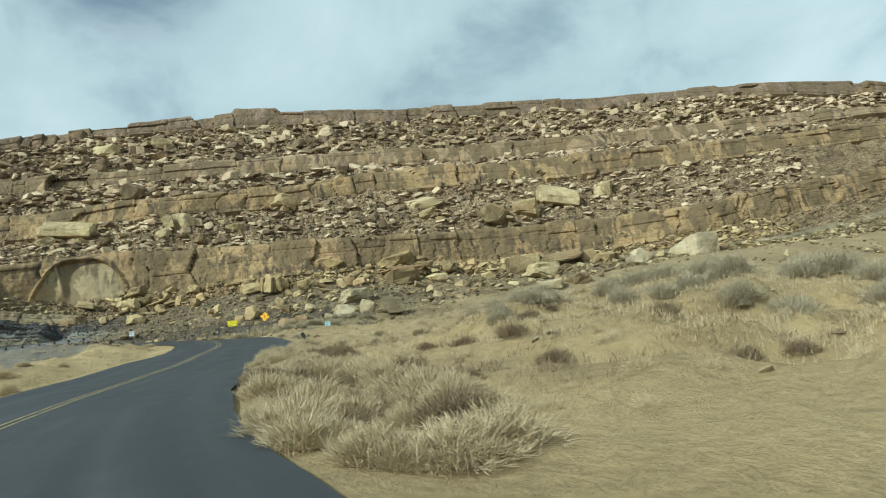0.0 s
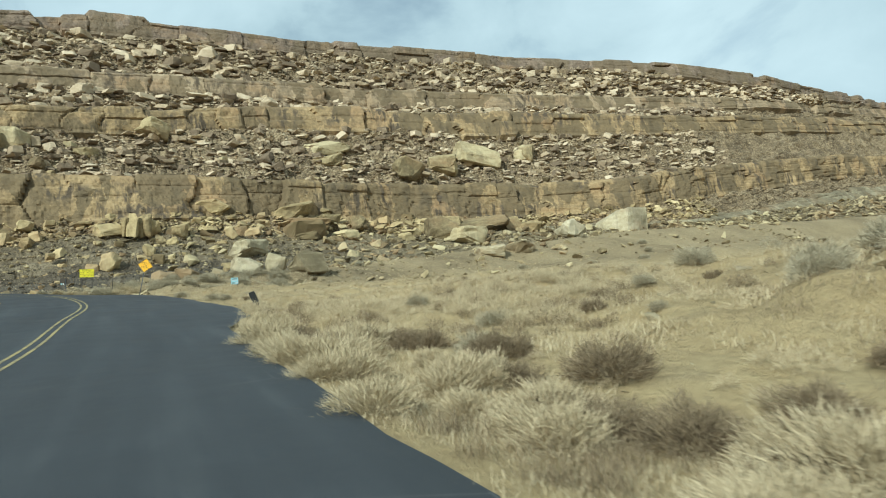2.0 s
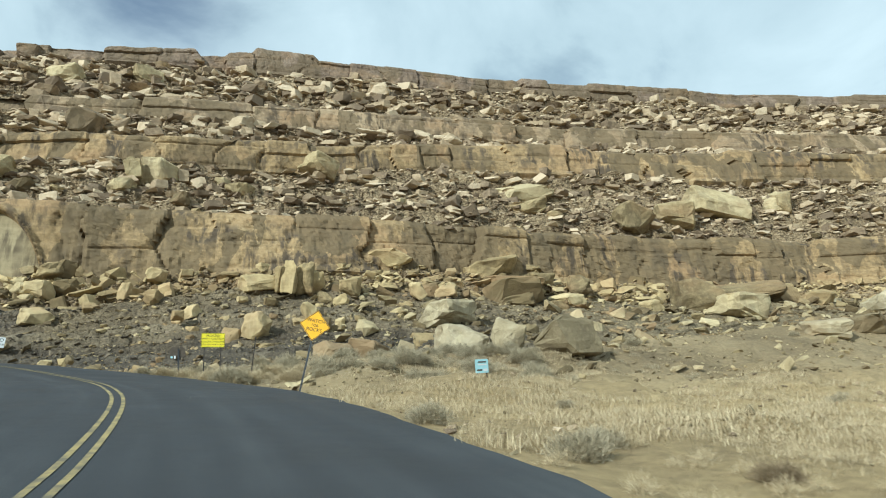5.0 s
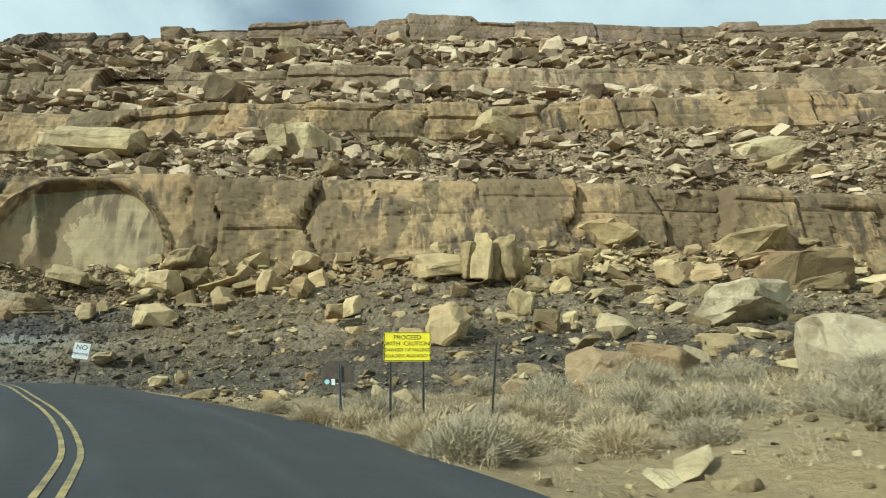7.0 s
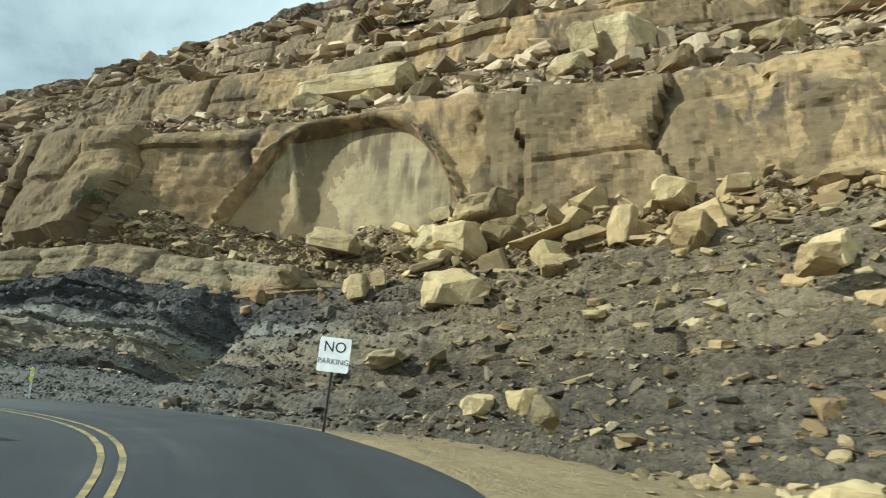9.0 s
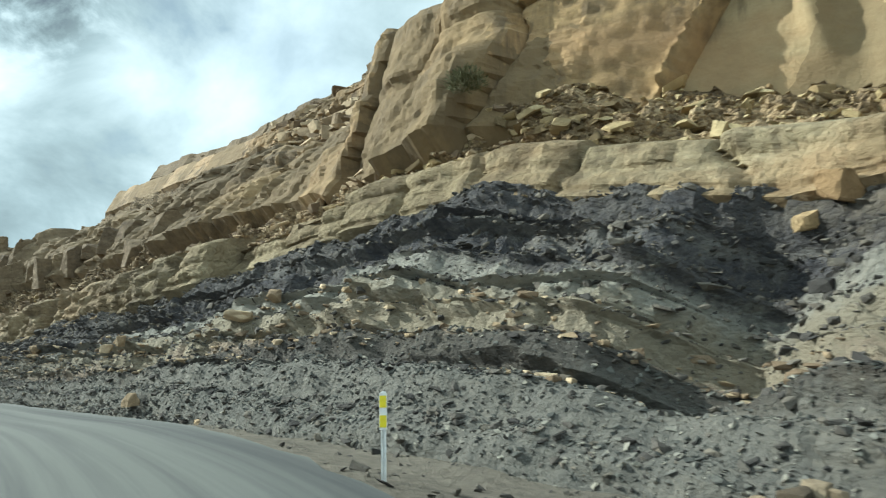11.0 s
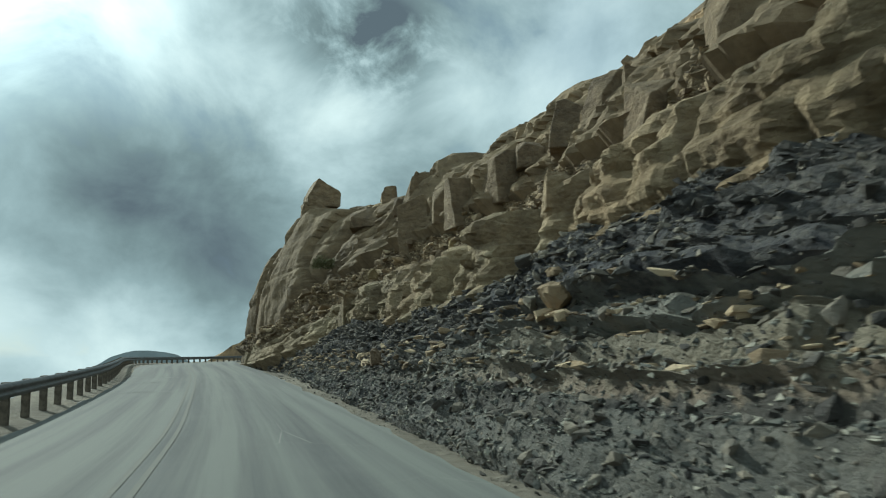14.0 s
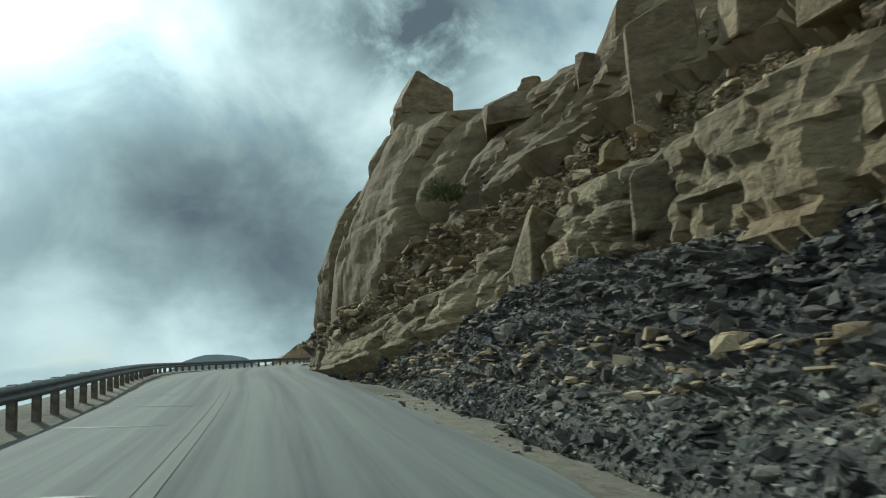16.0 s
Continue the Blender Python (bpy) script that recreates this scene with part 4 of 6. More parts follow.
def rubble(name, places, sizes, mat, label, seed, tilt=0.35, protos=PROTOS):
    """Many small rocks as one mesh."""
    r = np.random.default_rng(seed)
    which = r.integers(0, len(protos), len(places))
    verts, faces, base = [], [], 0
    for k, (v, f) in enumerate(protos):
        s = which == k
        n = s.sum()
        if not n:
            continue
        yaw, rx, ry = r.uniform(0, 6.283, n), r.normal(0, tilt, n), r.normal(0, tilt, n)
        w = v[None] * (sizes[s][:, None, None] * r.uniform(0.75, 1.3, (n, 1, 3)))
        y1, z1 = w[..., 1] * np.cos(rx)[:, None] - w[..., 2] * np.sin(rx)[:, None], w[..., 1] * np.sin(rx)[:, None] + w[..., 2] * np.cos(rx)[:, None]
        x1, z2 = w[..., 0] * np.cos(ry)[:, None] + z1 * np.sin(ry)[:, None], z1 * np.cos(ry)[:, None] - w[..., 0] * np.sin(ry)[:, None]
        x2, y2 = x1 * np.cos(yaw)[:, None] - y1 * np.sin(yaw)[:, None], x1 * np.sin(yaw)[:, None] + y1 * np.cos(yaw)[:, None]
        q = np.stack([x2, y2, z2], -1) + places[s][:, None]
        verts.append(q.reshape(-1, 3))
        faces.append((f[None] + (base + np.arange(n) * len(v))[:, None, None]).reshape(-1, 3))
        base += n * len(v)
    return tagged(new(name, mesh_of(name, np.concatenate(verts), np.concatenate(faces), mat)), label, "rubble", kind="stuff")


def sample(P, count, seed, a0=-320, a1=220, lo=0.0, hi=1.0, sink=0.0):
    """Places spread evenly over a band between two distances west."""
    r = np.random.default_rng(seed)
    cols = np.where((COLS >= a0) & (COLS <= a1))[0]
    a = r.uniform(a0, a1, count)
    c = np.clip(np.searchsorted(COLS, a), 1, len(COLS) - 1)
    u = r.uniform(lo, hi, count) * (P.shape[0] - 1)
    i = np.clip(u.astype(int), 0, P.shape[0] - 2)
    f = (u - i)[:, None]
    return P[i, c] * (1 - f) + P[i + 1, c] * f + np.array([0, 0, -sink])


def sizes(count, small, large, seed, power=1.9):
    r = np.random.default_rng(seed)
    return np.clip(small * (1 - r.random(count)) ** (-1 / power), small, large)


def strew(name, P, count, span, small, large, mat, label, seed, lo=0.0, hi=1.0, power=1.9, protos=PROTOS, tilt=0.35):
    s = sizes(count, small, large, seed + 1, power)
    p = sample(P, count, seed, span[0], span[1], lo, hi)
    p[:, 2] += s * 0.12
    return rubble(name, p, s, mat, label, seed + 2, tilt, protos)


strew("talus_rubble", P_SHALE, 5200, (-200, -14), 0.22, 1.7, M_ROCK, "tan sandstone rubble over the foot of the cliff", 400)
strew("talus_rubble", P_SHALE, 5200, (-40, 7), 0.08, 0.7, M_ROCK, "small yellow rubble on the dark slope", 405)
strew("talus_rubble", P_SHALE, 4000, (-34, 14), 0.08, 0.5, M_BROWNCHIP, "dark brown chips between the fallen blocks", 407)
strew("talus_rubble", P_TALUS, 3800, (-130, 11), 0.3, 1.9, M_YELLOWROCK, "tan sandstone rubble heaped under the lower wall", 410, protos=SLABS[3:] + PROTOS[4:8])
strew("talus_rubble", P_TALUS, 1500, (9, 34), 0.12, 0.8, M_ROCK, "tan slabs on the ledge below the arch", 412, protos=SLABS, tilt=0.25)
strew("ledge_rubble", P_LEDGE1, 11000, (-150, 60), 0.35, 2.2, M_GREYROCK, "loose sandstone blocks littering the lower ledge", 420, protos=SLABS, tilt=0.17)
strew("ledge_rubble", P_LEDGE2, 8000, (-170, 90), 0.4, 2.6, M_GREYROCK, "loose slabs littering the middle ledge", 430, protos=SLABS, tilt=0.13)
strew("rim_rubble", P_LEDGE3, 13000, (-230, 90), 0.5, 2.9, M_GREYROCK, "grey slabs littering the slope below the rim", 440, protos=SLABS, tilt=0.13)
strew("shale_chips", P_SHALE, 26000, (9, 104), 0.04, 0.26, M_DARKROCK, "dark shale chips and small stones over the slope", 450, power=1.6)
r = np.random.default_rng(480)
for name, count, level, small, large, mat, label, seed in (("ledge_slabs", 1300, (0.34, 0.44, 0.50, 0.56), 0.10, 0.34, M_GREYROCK, "thin broken slabs along the tan beds of the shale", 481),
                                                    ("ledge_slabs", 1500, (0.60, 0.74, 0.86), 0.10, 0.4, M_DARKROCK, "thin dark slabs along the coal beds", 484)):
    c = np.searchsorted(COLS, r.uniform(16, 92, count))
    u = np.clip(r.choice(level, count) + 0.06 * vnoise(COLS[c] * 0.15, 0, 0, seed) + r.normal(0, 0.014, count), 0.02, 0.98) * (P_SHALE.shape[0] - 1)
    w = sizes(count, small, large, seed)
    p = P_SHALE[u.astype(int), c] + np.stack([0 * w, -0.12 * w, 0.05 * w], 1)
    rubble(name, p, w, mat, label, seed + 1, 0.14)
GRIT = [hull_rock(s, flat, 8) for s, flat in zip(range(340, 346), (0.4, 0.6, 0.3, 0.7, 0.5, 0.35))]
strew("scree", P_SHALE, 30000, (13, 92), 0.03, 0.15, M_SCREE, "fine grey scree over the foot of the slope", 455, 0.0, 0.42, 1.5, GRIT)
strew("scree", P_SHALE, 9000, (16, 92), 0.04, 0.2, M_DARKROCK, "dark coal chips below the cream bed", 457, 0.6, 1.0, 1.6, GRIT)
strew("slope_rubble", P_TALUS, 6500, (26, 100), 0.10, 0.7, M_GREYROCK, "tan rubble on the slope below the rim columns", 460)
strew("ledge_rubble", P_LEDGE1, 1400, (20, 104), 0.25, 1.2, M_GREYROCK, "broken blocks along the top of the near wall", 470, 0.0, 0.5)

# ---- boulders ----
def boulder_mesh(seed, flat, cuts):
    """A block with bevelled, chipped edges."""
    r = np.random.default_rng(seed)
    bm = bmesh.new()
    bmesh.ops.create_cube(bm, size=1)
    bmesh.ops.subdivide_edges(bm, edges=bm.edges[:], cuts=2, use_grid_fill=True)
    for _ in range(cuts):
        n = Vector(r.normal(0, 1, 3)).normalized()
        co = n * r.uniform(0.36, 0.56)
        cut = bmesh.ops.bisect_plane(bm, geom=bm.verts[:] + bm.edges[:] + bm.faces[:], plane_co=co, plane_no=n, clear_outer=True)
        rim = [e for e in cut["geom_cut"] if isinstance(e, bmesh.types.BMEdge)]
        if rim:
            bmesh.ops.contextual_create(bm, geom=rim)
    sharp = [e for e in bm.edges if len(e.link_faces) == 2 and e.calc_face_angle(0) > 0.35]
    bmesh.ops.bevel(bm, geom=sharp, offset=0.06, segments=2, affect="EDGES", profile=0.6)
    bmesh.ops.triangulate(bm, faces=bm.faces[:])
    for _ in range(1 + seed % 2):
        bmesh.ops.smooth_vert(bm, verts=bm.verts[:], factor=0.5, use_axis_x=True, use_axis_y=True, use_axis_z=True)
    for v in bm.verts:
        p = v.co * 3.1 + Vector((seed, 0, 0))
        v.co += v.normal * (0.07 * noise.noise(p) + 0.045 * noise.noise(p * 2.7) + 0.012 * noise.noise(p * 6.1))
    lo = min(v.co.z for v in bm.verts)
    hi = max(v.co.z for v in bm.verts)
    wide = max(v.co.x for v in bm.verts) - min(v.co.x for v in bm.verts)
    for v in bm.verts:
        v.co = Vector((v.co.x / wide, v.co.y / wide, ((v.co.z - lo) / (hi - lo) - 0.5)))
    me = bpy.data.meshes.new("boulder")
    bm.to_mesh(me)
    bm.free()
    for f in me.polygons:
        f.use_smooth = False
    me.materials.append(M_ROCK)
    return me


BLOCKS = [boulder_mesh(s, 1.0, c) for s, c in zip(range(40, 50), (8, 10, 9, 12, 8, 13, 9, 11, 12, 10))]


def boulder(x, y, z, wide, high, label, group, turn=None, lean=None, mat=None):
    me = BLOCKS[int(rng.integers(len(BLOCKS)))]
    ob = new("boulder", me)
    turn = float(rng.uniform(-35, 35)) + (180 if rng.random() < 0.5 else 0) if turn is None else turn
    lean = (float(rng.normal(0, 7)), float(rng.normal(0, 7))) if lean is None else lean
    ob.matrix_world = pose(x, y + 0.2 * wide, z - 0.06 * high, lean[0], lean[1], turn) @ Matrix.Diagonal((wide * 1.04, wide * 0.95, high * 1.14, 1))
    if mat:
        ob.material_slots[0].link = "OBJECT"
        ob.material_slots[0].material = mat
    return tagged(ob, label, "boulder", group)


FOOT_BLOCKS = [(27.8, 104.8, 10.9, 4.4, 2.4), (16, 95, 6.8, 2.4, 1.7), (18.2, 95.4, 6.9, 2.9, 1.9), (12.5, 94.3, 6.1, 1.4, 1), (24, 91.6, 7.3, 4.1, 2.6), (26.8, 90.8, 7.7, 2.2, 2.3), (29, 86.6, 7.5, 3.5, 2.5), (58.1, 93.5, 8.9, 4.2, 1.9), (63.2, 94.3, 9.5, 4.4, 1.7), (-1.5, 104.2, 7.1, 0.6, 0.6), (85.5, 108.6, 14, 5.4, 3.3), (99.9, 110.2, 15.9, 8.6, 4.8)]
HEAP_BLOCKS = [(11.7, 115.1, 15, 3.1, 1.6), (20.7, 114.1, 14.8, 2.3, 1.9), (27.1, 123, 19.8, 5.1, 2.2), (40.2, 123.3, 19.5, 6.8, 2.4), (45, 123.8, 19.4, 2.8, 1.2), (45, 121.3, 17.5, 3.2, 1.6), (30.3, 114.9, 14.6, 3.4, 1.3), (27, 112.3, 14.3, 1.6, 1.8), (41.6, 120, 16.7, 7.2, 2.1), (11.3, 105.7, 10, 2.2, 2.2), (16, 108.6, 11.6, 1.6, 1.5), (16.8, 105.8, 10, 1.5, 1.4), (5.3, 109.8, 11.1, 1, 0.8), (2.6, 116.2, 13.4, 1.6, 1.4), (-6.5, 115.7, 11.6, 2.6, 1.5), (2.5, 121.2, 16.5, 2, 1.4), (0, 117.4, 14.2, 1, 1.6), (-5.3, 121.7, 15.1, 2.2, 1.6), (-10.3, 123.3, 15.5, 1.7, 1.2), (-4.8, 124.7, 17.2, 1.4, 1.2), (-7.7, 124.1, 17.1, 2.4, 1.7), (-7.4, 120.6, 14.5, 2.2, 1.8), (-6.3, 124.9, 17.3, 2.2, 1.7)]
SHELF_BLOCKS = [(-3.3, 132.7, 29, 2.7, 1.7), (0.6, 135.1, 31.7, 4.3, 3.1), (-2.2, 133.9, 31.8, 2, 2.5), (10.3, 133, 29.7, 3.1, 1.5), (51.9, 137.7, 34.2, 8.4, 2.9), (50.6, 134.4, 30.7, 5.4, 2), (-16.3, 161.5, 55.7, 5.4, 2.7), (-4.8, 162.6, 57.9, 4.9, 2.7), (63.2, 114.2, 14.9, 6, 4.8), (65.8, 111.8, 13.6, 7.8, 3), (74.3, 120.5, 17, 11.4, 2.7), (65, 130.2, 29, 7.2, 4.5), (82.6, 132.4, 33.1, 9.1, 4.3), (73.7, 130.5, 30, 6.1, 4.4), (94.5, 132.6, 34.3, 4, 3.3), (95.3, 131.9, 34.1, 3.4, 4), (49.7, 120.1, 16.9, 3.2, 2.4), (-19.6, 137.5, 31.6, 10.3, 3.6), (21.2, 141, 36.2, 6, 3)]
TALUS_BLOCKS = [(9.6, 106.6, 9.0, 1.6, 1.5), (15.3, 108.5, 10.4, 1.7, 1.0), (18.4, 107, 10.3, 0.9, 1.0), (20.1, 107, 10.5, 1.0, 1.0), (28.2, 115.4, 14.8, 1.6, 1.6), (6.4, 109.3, 9.8, 0.9, 0.6), (17.8, 114.3, 13.7, 1.2, 0.8), (28.6, 115, 14.6, 2.5, 1.8), (38.7, 114.8, 14.6, 6.7, 3.0), (45.4, 115.5, 14.5, 3.9, 1.2), (55.5, 114, 13.5, 2.4, 2.0), (67.7, 121.5, 16.6, 4.4, 3.6), (79.3, 119.5, 16.2, 5.8, 3.4), (82, 115.6, 15.5, 4.7, 2.4), (38.4, 113.4, 13.5, 4.7, 1.3)]
VERGE_BLOCKS = [(-4.1, 109.6, 7.1, 1.0, 0.6), (-2.8, 109.5, 7.2, 0.9, 0.7), (4.4, 106.7, 7.0, 0.8, 0.9), (3.1, 101.3, 6.0, 0.9, 0.6), (5, 104.8, 6.4, 1.1, 0.4), (3.9, 96.4, 5.9, 1.0, 0.6), (12.1, 104.6, 7.9, 1.8, 1.0), (24.6, 102.6, 8.5, 2.3, 1.2)]
NEAR_BLOCKS = [(-14.8, 122.3, 15.3, 4.6, 1.8), (-9.2, 121.2, 14.7, 2.3, 1.5), (-8.6, 120.5, 13.8, 1.7, 0.9), (-16.9, 118.5, 11.8, 1.4, 1), (-17.6, 118.6, 11.2, 0.8, 0.6), (-11.7, 117.8, 12, 1.9, 1.6), (-13.5, 118.3, 11.6, 0.7, 0.6), (-8, 111.9, 8.5, 1.6, 0.6), (-10.4, 112.3, 8.3, 0.4, 0.4), (-9.9, 112.3, 8.2, 0.7, 0.3), (-10.6, 120.9, 14.2, 1.5, 0.9), (-9.9, 125.7, 17.3, 1.6, 1), (-15.4, 118.5, 12.8, 1.8, 1.6), (-10.6, 117.9, 12.4, 1.1, 1.2), (-72.6, 114.3, 11.1, 0.7, 0.6), (-75.9, 117.1, 13.2, 0.8, 0.7), (-78, 113.3, 12, 1, 0.8)]
for row in FOOT_BLOCKS:
    boulder(*row, "large pale tan sandstone boulder at the foot of the cliff", "boulders at the cliff foot", mat=M_PALEROCK)
for row in HEAP_BLOCKS:
    boulder(*row, "angular yellow-tan boulder in the rubble heap under the wall", "boulders in the rubble heap", mat=M_YELLOWROCK)
for row in TALUS_BLOCKS:
    boulder(*row, "angular yellow sandstone boulder resting on the dark talus", "boulders in the rubble heap", mat=M_YELLOWROCK)
for row in VERGE_BLOCKS:
    boulder(*row, "pale yellow stone rolled down to the road's verge", "stones on the verge", mat=M_YELLOWROCK)
for row in SHELF_BLOCKS:
    boulder(*row, "tilted buff sandstone block lying on a cliff ledge", "blocks on the ledges")
r = np.random.default_rng(511)
for x, y in ((-15.4, 111.4), (-12.6, 111.0)):
    for _ in range(7):
        w = float(r.uniform(0.15, 0.45))
        dx, dy = r.normal(0, 0.5, 2)
        boulder(x + dx, y + 0.6 * dy, 6.5 + 0.35 * (y + dy - 110.4) + 0.3 * w, w, w * 0.7, "grey-brown lump of broken rock beside the road", "blocks on the shale slope", mat=M_BROWNCHIP)
for x, y, z, w, h in NEAR_BLOCKS:
    k = 0.62 if x < -10 else 0.85
    boulder(x, y, z, w * k, h * k, "weathered sandstone block fallen on the dark shale slope", "blocks on the shale slope", mat=M_ROCK)


for x, y, z, w, h in ((-65.1, 111.2, 7.9, 0.5, 0.5), (-33.3, 113.6, 9.8, 1.0, 0.3), (-32.5, 114.5, 10.5, 0.5, 0.4), (-53.8, 112.5, 9.0, 0.55, 0.45), (-74.8, 116.2, 12.3, 1.1, 0.8), (-36.2, 111.4, 7.2, 0.5, 0.4), (-42.4, 112.5, 8.9, 0.5, 0.32), (-41.6, 112.8, 9.2, 0.45, 0.4)):
    boulder(x, y, z, w, h, "pale weathered sandstone block lodged in the dark shale", "blocks on the shale slope", mat=M_GREYROCK)


# a fluted pinnacle left standing in the talus
for dx, dy, h, w in ((-1.3, 0.3, 2.3, 1.5), (-0.5, -0.3, 2.9, 1.4), (0.5, 0.2, 2.7, 1.6), (1.2, -0.2, 3.0, 1.3), (2.1, 0.4, 2.0, 1.7)):
    boulder(15.3 + dx, 114.4 + dy, 15.6 + 0.3 * h - 0.9, w, h, "upright fluted yellow rock pillar in the talus", "fluted pillars", mat=M_YELLOWROCK)


def more_boulders(P, count, span, lo, hi, small, large, label, group, seed, mat=None):
    r = np.random.default_rng(seed)
    for p in sample(P, count, seed, span[0], span[1], lo, hi):
        w = float(np.clip(small * (1 - r.random()) ** -0.5, small, large))
        h = w * float(r.uniform(0.3, 0.65))
        boulder(float(p[0]), float(p[1]) - 0.2 * w, float(p[2]) + 0.25 * h, w, h, label, group, float(r.uniform(0, 360)), (float(r.normal(0, 12)), float(r.normal(0, 10))), mat)


more_boulders(P_LEDGE1, 24, (-120, 40), 0.05, 0.9, 1.3, 3.6, "buff sandstone block lying on a cliff ledge", "blocks on the ledges", 501)
more_boulders(P_LEDGE2, 12, (-120, 60), 0.1, 0.9, 1.6, 4.0, "grey-tan sandstone block on an upper ledge", "blocks on the ledges", 502, M_GREYROCK)
more_boulders(P_LEDGE3, 16, (-190, 60), 0.05, 0.95, 1.8, 4.5, "grey weathered slab on the slope below the rim", "slabs below the rim", 503, M_GREYROCK)
more_boulders(P_TALUS, 30, (-110, 12), 0.0, 1.0, 0.7, 2.4, "angular tan boulder heaped under the lower wall", "boulders in the rubble heap", 504, M_YELLOWROCK)
more_boulders(P_SHALE, 44, (-30, 4), 0.40, 1.0, 0.5, 1.7, "rounded yellow boulder half buried in the talus", "boulders in the rubble heap", 509, M_YELLOWROCK)
more_boulders(P_SHALE, 24, (-100, -16), 0.25, 1.0, 0.8, 2.2, "angular tan boulder in the talus at the cliff foot", "boulders in the rubble heap", 505)
more_boulders(P_LEDGE1, 12, (30, 100), 0.0, 0.16, 0.6, 1.5, "dark weathered block along the rim of the near wall", "blocks on the near rim", 506, M_GREYROCK)
more_boulders(P_TALUS, 16, (30, 92), 0.05, 0.95, 0.4, 1.0, "tan sandstone block on the slope above the shale", "blocks on the near slope", 507)
more_boulders(P_SHALE, 12, (14, 92), 0.0, 0.8, 0.2, 0.5, "small sandstone block on the dark shale slope", "blocks on the shale slope", 508, M_GREYROCK)


def joint_block(x, y, z, wide, deep, high, seed, label, group, mat):
    """A sharp-edged block, parted from the wall along its joints, with a broken top; z is its foot."""
    r = np.random.default_rng(seed)
    bm = bmesh.new()
    bmesh.ops.create_cube(bm, size=1)
    for v in bm.verts:
        up = v.co.z > 0
        v.co.x += float(r.normal(0, 0.07)) - (0.06 * v.co.x if up else 0.0)
        v.co.y += float(r.normal(0, 0.07)) + (0.08 if up else 0.0)
        v.co.z = (1.0 + float(r.normal(0, 0.09))) if up else -0.45
    for _ in range(3):
        n = Vector((float(r.normal(0, 1)), float(r.normal(-0.3, 0.8)), float(r.uniform(0.3, 1.3)))).normalized()
        at = Vector((0, 0, 0.62)) + n * float(r.uniform(0.30, 0.46))
        cut = bmesh.ops.bisect_plane(bm, geom=bm.verts[:] + bm.edges[:] + bm.faces[:], plane_co=at, plane_no=n, clear_outer=True)
        rim = [e for e in cut["geom_cut"] if isinstance(e, bmesh.types.BMEdge)]
        if rim:
            bmesh.ops.contextual_create(bm, geom=rim)
    for v in bm.verts:
        v.co = Vector((v.co.x * wide, v.co.y * deep, v.co.z * high))
    bmesh.ops.bevel(bm, geom=bm.edges[:], offset=0.03 * wide, segments=1, affect="EDGES", clamp_overlap=True)
    bmesh.ops.remove_doubles(bm, verts=bm.verts[:], dist=0.012 * wide)
    bmesh.ops.triangulate(bm, faces=bm.faces[:])
    bmesh.ops.subdivide_edges(bm, edges=[e for e in bm.edges if e.calc_length() > 0.35 * wide], cuts=3, use_grid_fill=True)
    bmesh.ops.triangulate(bm, faces=bm.faces[:])
    for v in bm.verts:
        p = v.co + Vector((seed * 3.7, 0, 0))
        v.co += v.normal * wide * (0.030 * noise.noise(p * 1.1) + 0.022 * noise.noise(p * 3.0))
    me = bpy.data.meshes.new("rock_block")
    bm.to_mesh(me)
    bm.free()
    me.materials.append(mat)
    ob = new("rock_block", me)
    ob.matrix_world = pose(x, y + 0.15 * deep, z, float(r.normal(0, 3)), float(r.normal(0, 4)), float(r.uniform(-30, 10)))
    return tagged(ob, label, "rock", group)


for k, (x, y, z, w, h) in enumerate(((-80.7, 116.2, 14.3, 2.1, 3.6), (-75.2, 117.4, 14.8, 2.2, 2.4), (-72.7, 118.6, 15.5, 1.6, 2.5), (-71.5, 119.6, 16.6, 1.5, 1.2), (-68.6, 120.2, 16.9, 1.7, 2.2), (-66.4, 121.0, 17.3, 1.8, 2.0),
                                     (-61.8, 119.9, 15.2, 2.1, 2.0), (-58.2, 120.6, 16.6, 1.9, 2.0), (-85.8, 116.5, 17.0, 1.0, 1.2), (-78.0, 117.3, 15.3, 1.6, 1.9), (-63.8, 120.8, 16.8, 1.3, 1.5))):
    joint_block(x, y, z, 0.8 * w, 0.95 * w, 0.72 * h, 600 + k, "dark angular block standing out of the near rim", "blocks on the near rim", M_CAP)
joint_block(-90.3, 114.6, 16.9, 2.5, 2.2, 1.0, 620, "low dark slab behind the balanced boulder", "blocks on the near rim", M_CAP)
for k, (x, y, z, w, h) in enumerate(((-81.1, 112.4, 9.8, 1.5, 1.9), (-76.6, 113.4, 10.3, 1.2, 1.3), (-66.4, 114.0, 10.5, 1.1, 1.0), (-67.9, 114.4, 10.7, 0.7, 0.8), (-71.2, 113.7, 10.4, 0.6, 0.5), (-62.6, 115.0, 11.4, 1.3, 1.1), (-58.8, 115.0, 11.8, 1.1, 0.9), (-85.5, 112.3, 9.8, 1.1, 1.4))):
    joint_block(x, y, z, 0.85 * w, 0.8 * w, 0.8 * h, 640 + k, "square-cut tan block in the wall above the coal", "blocks in the near wall", M_CREAM)

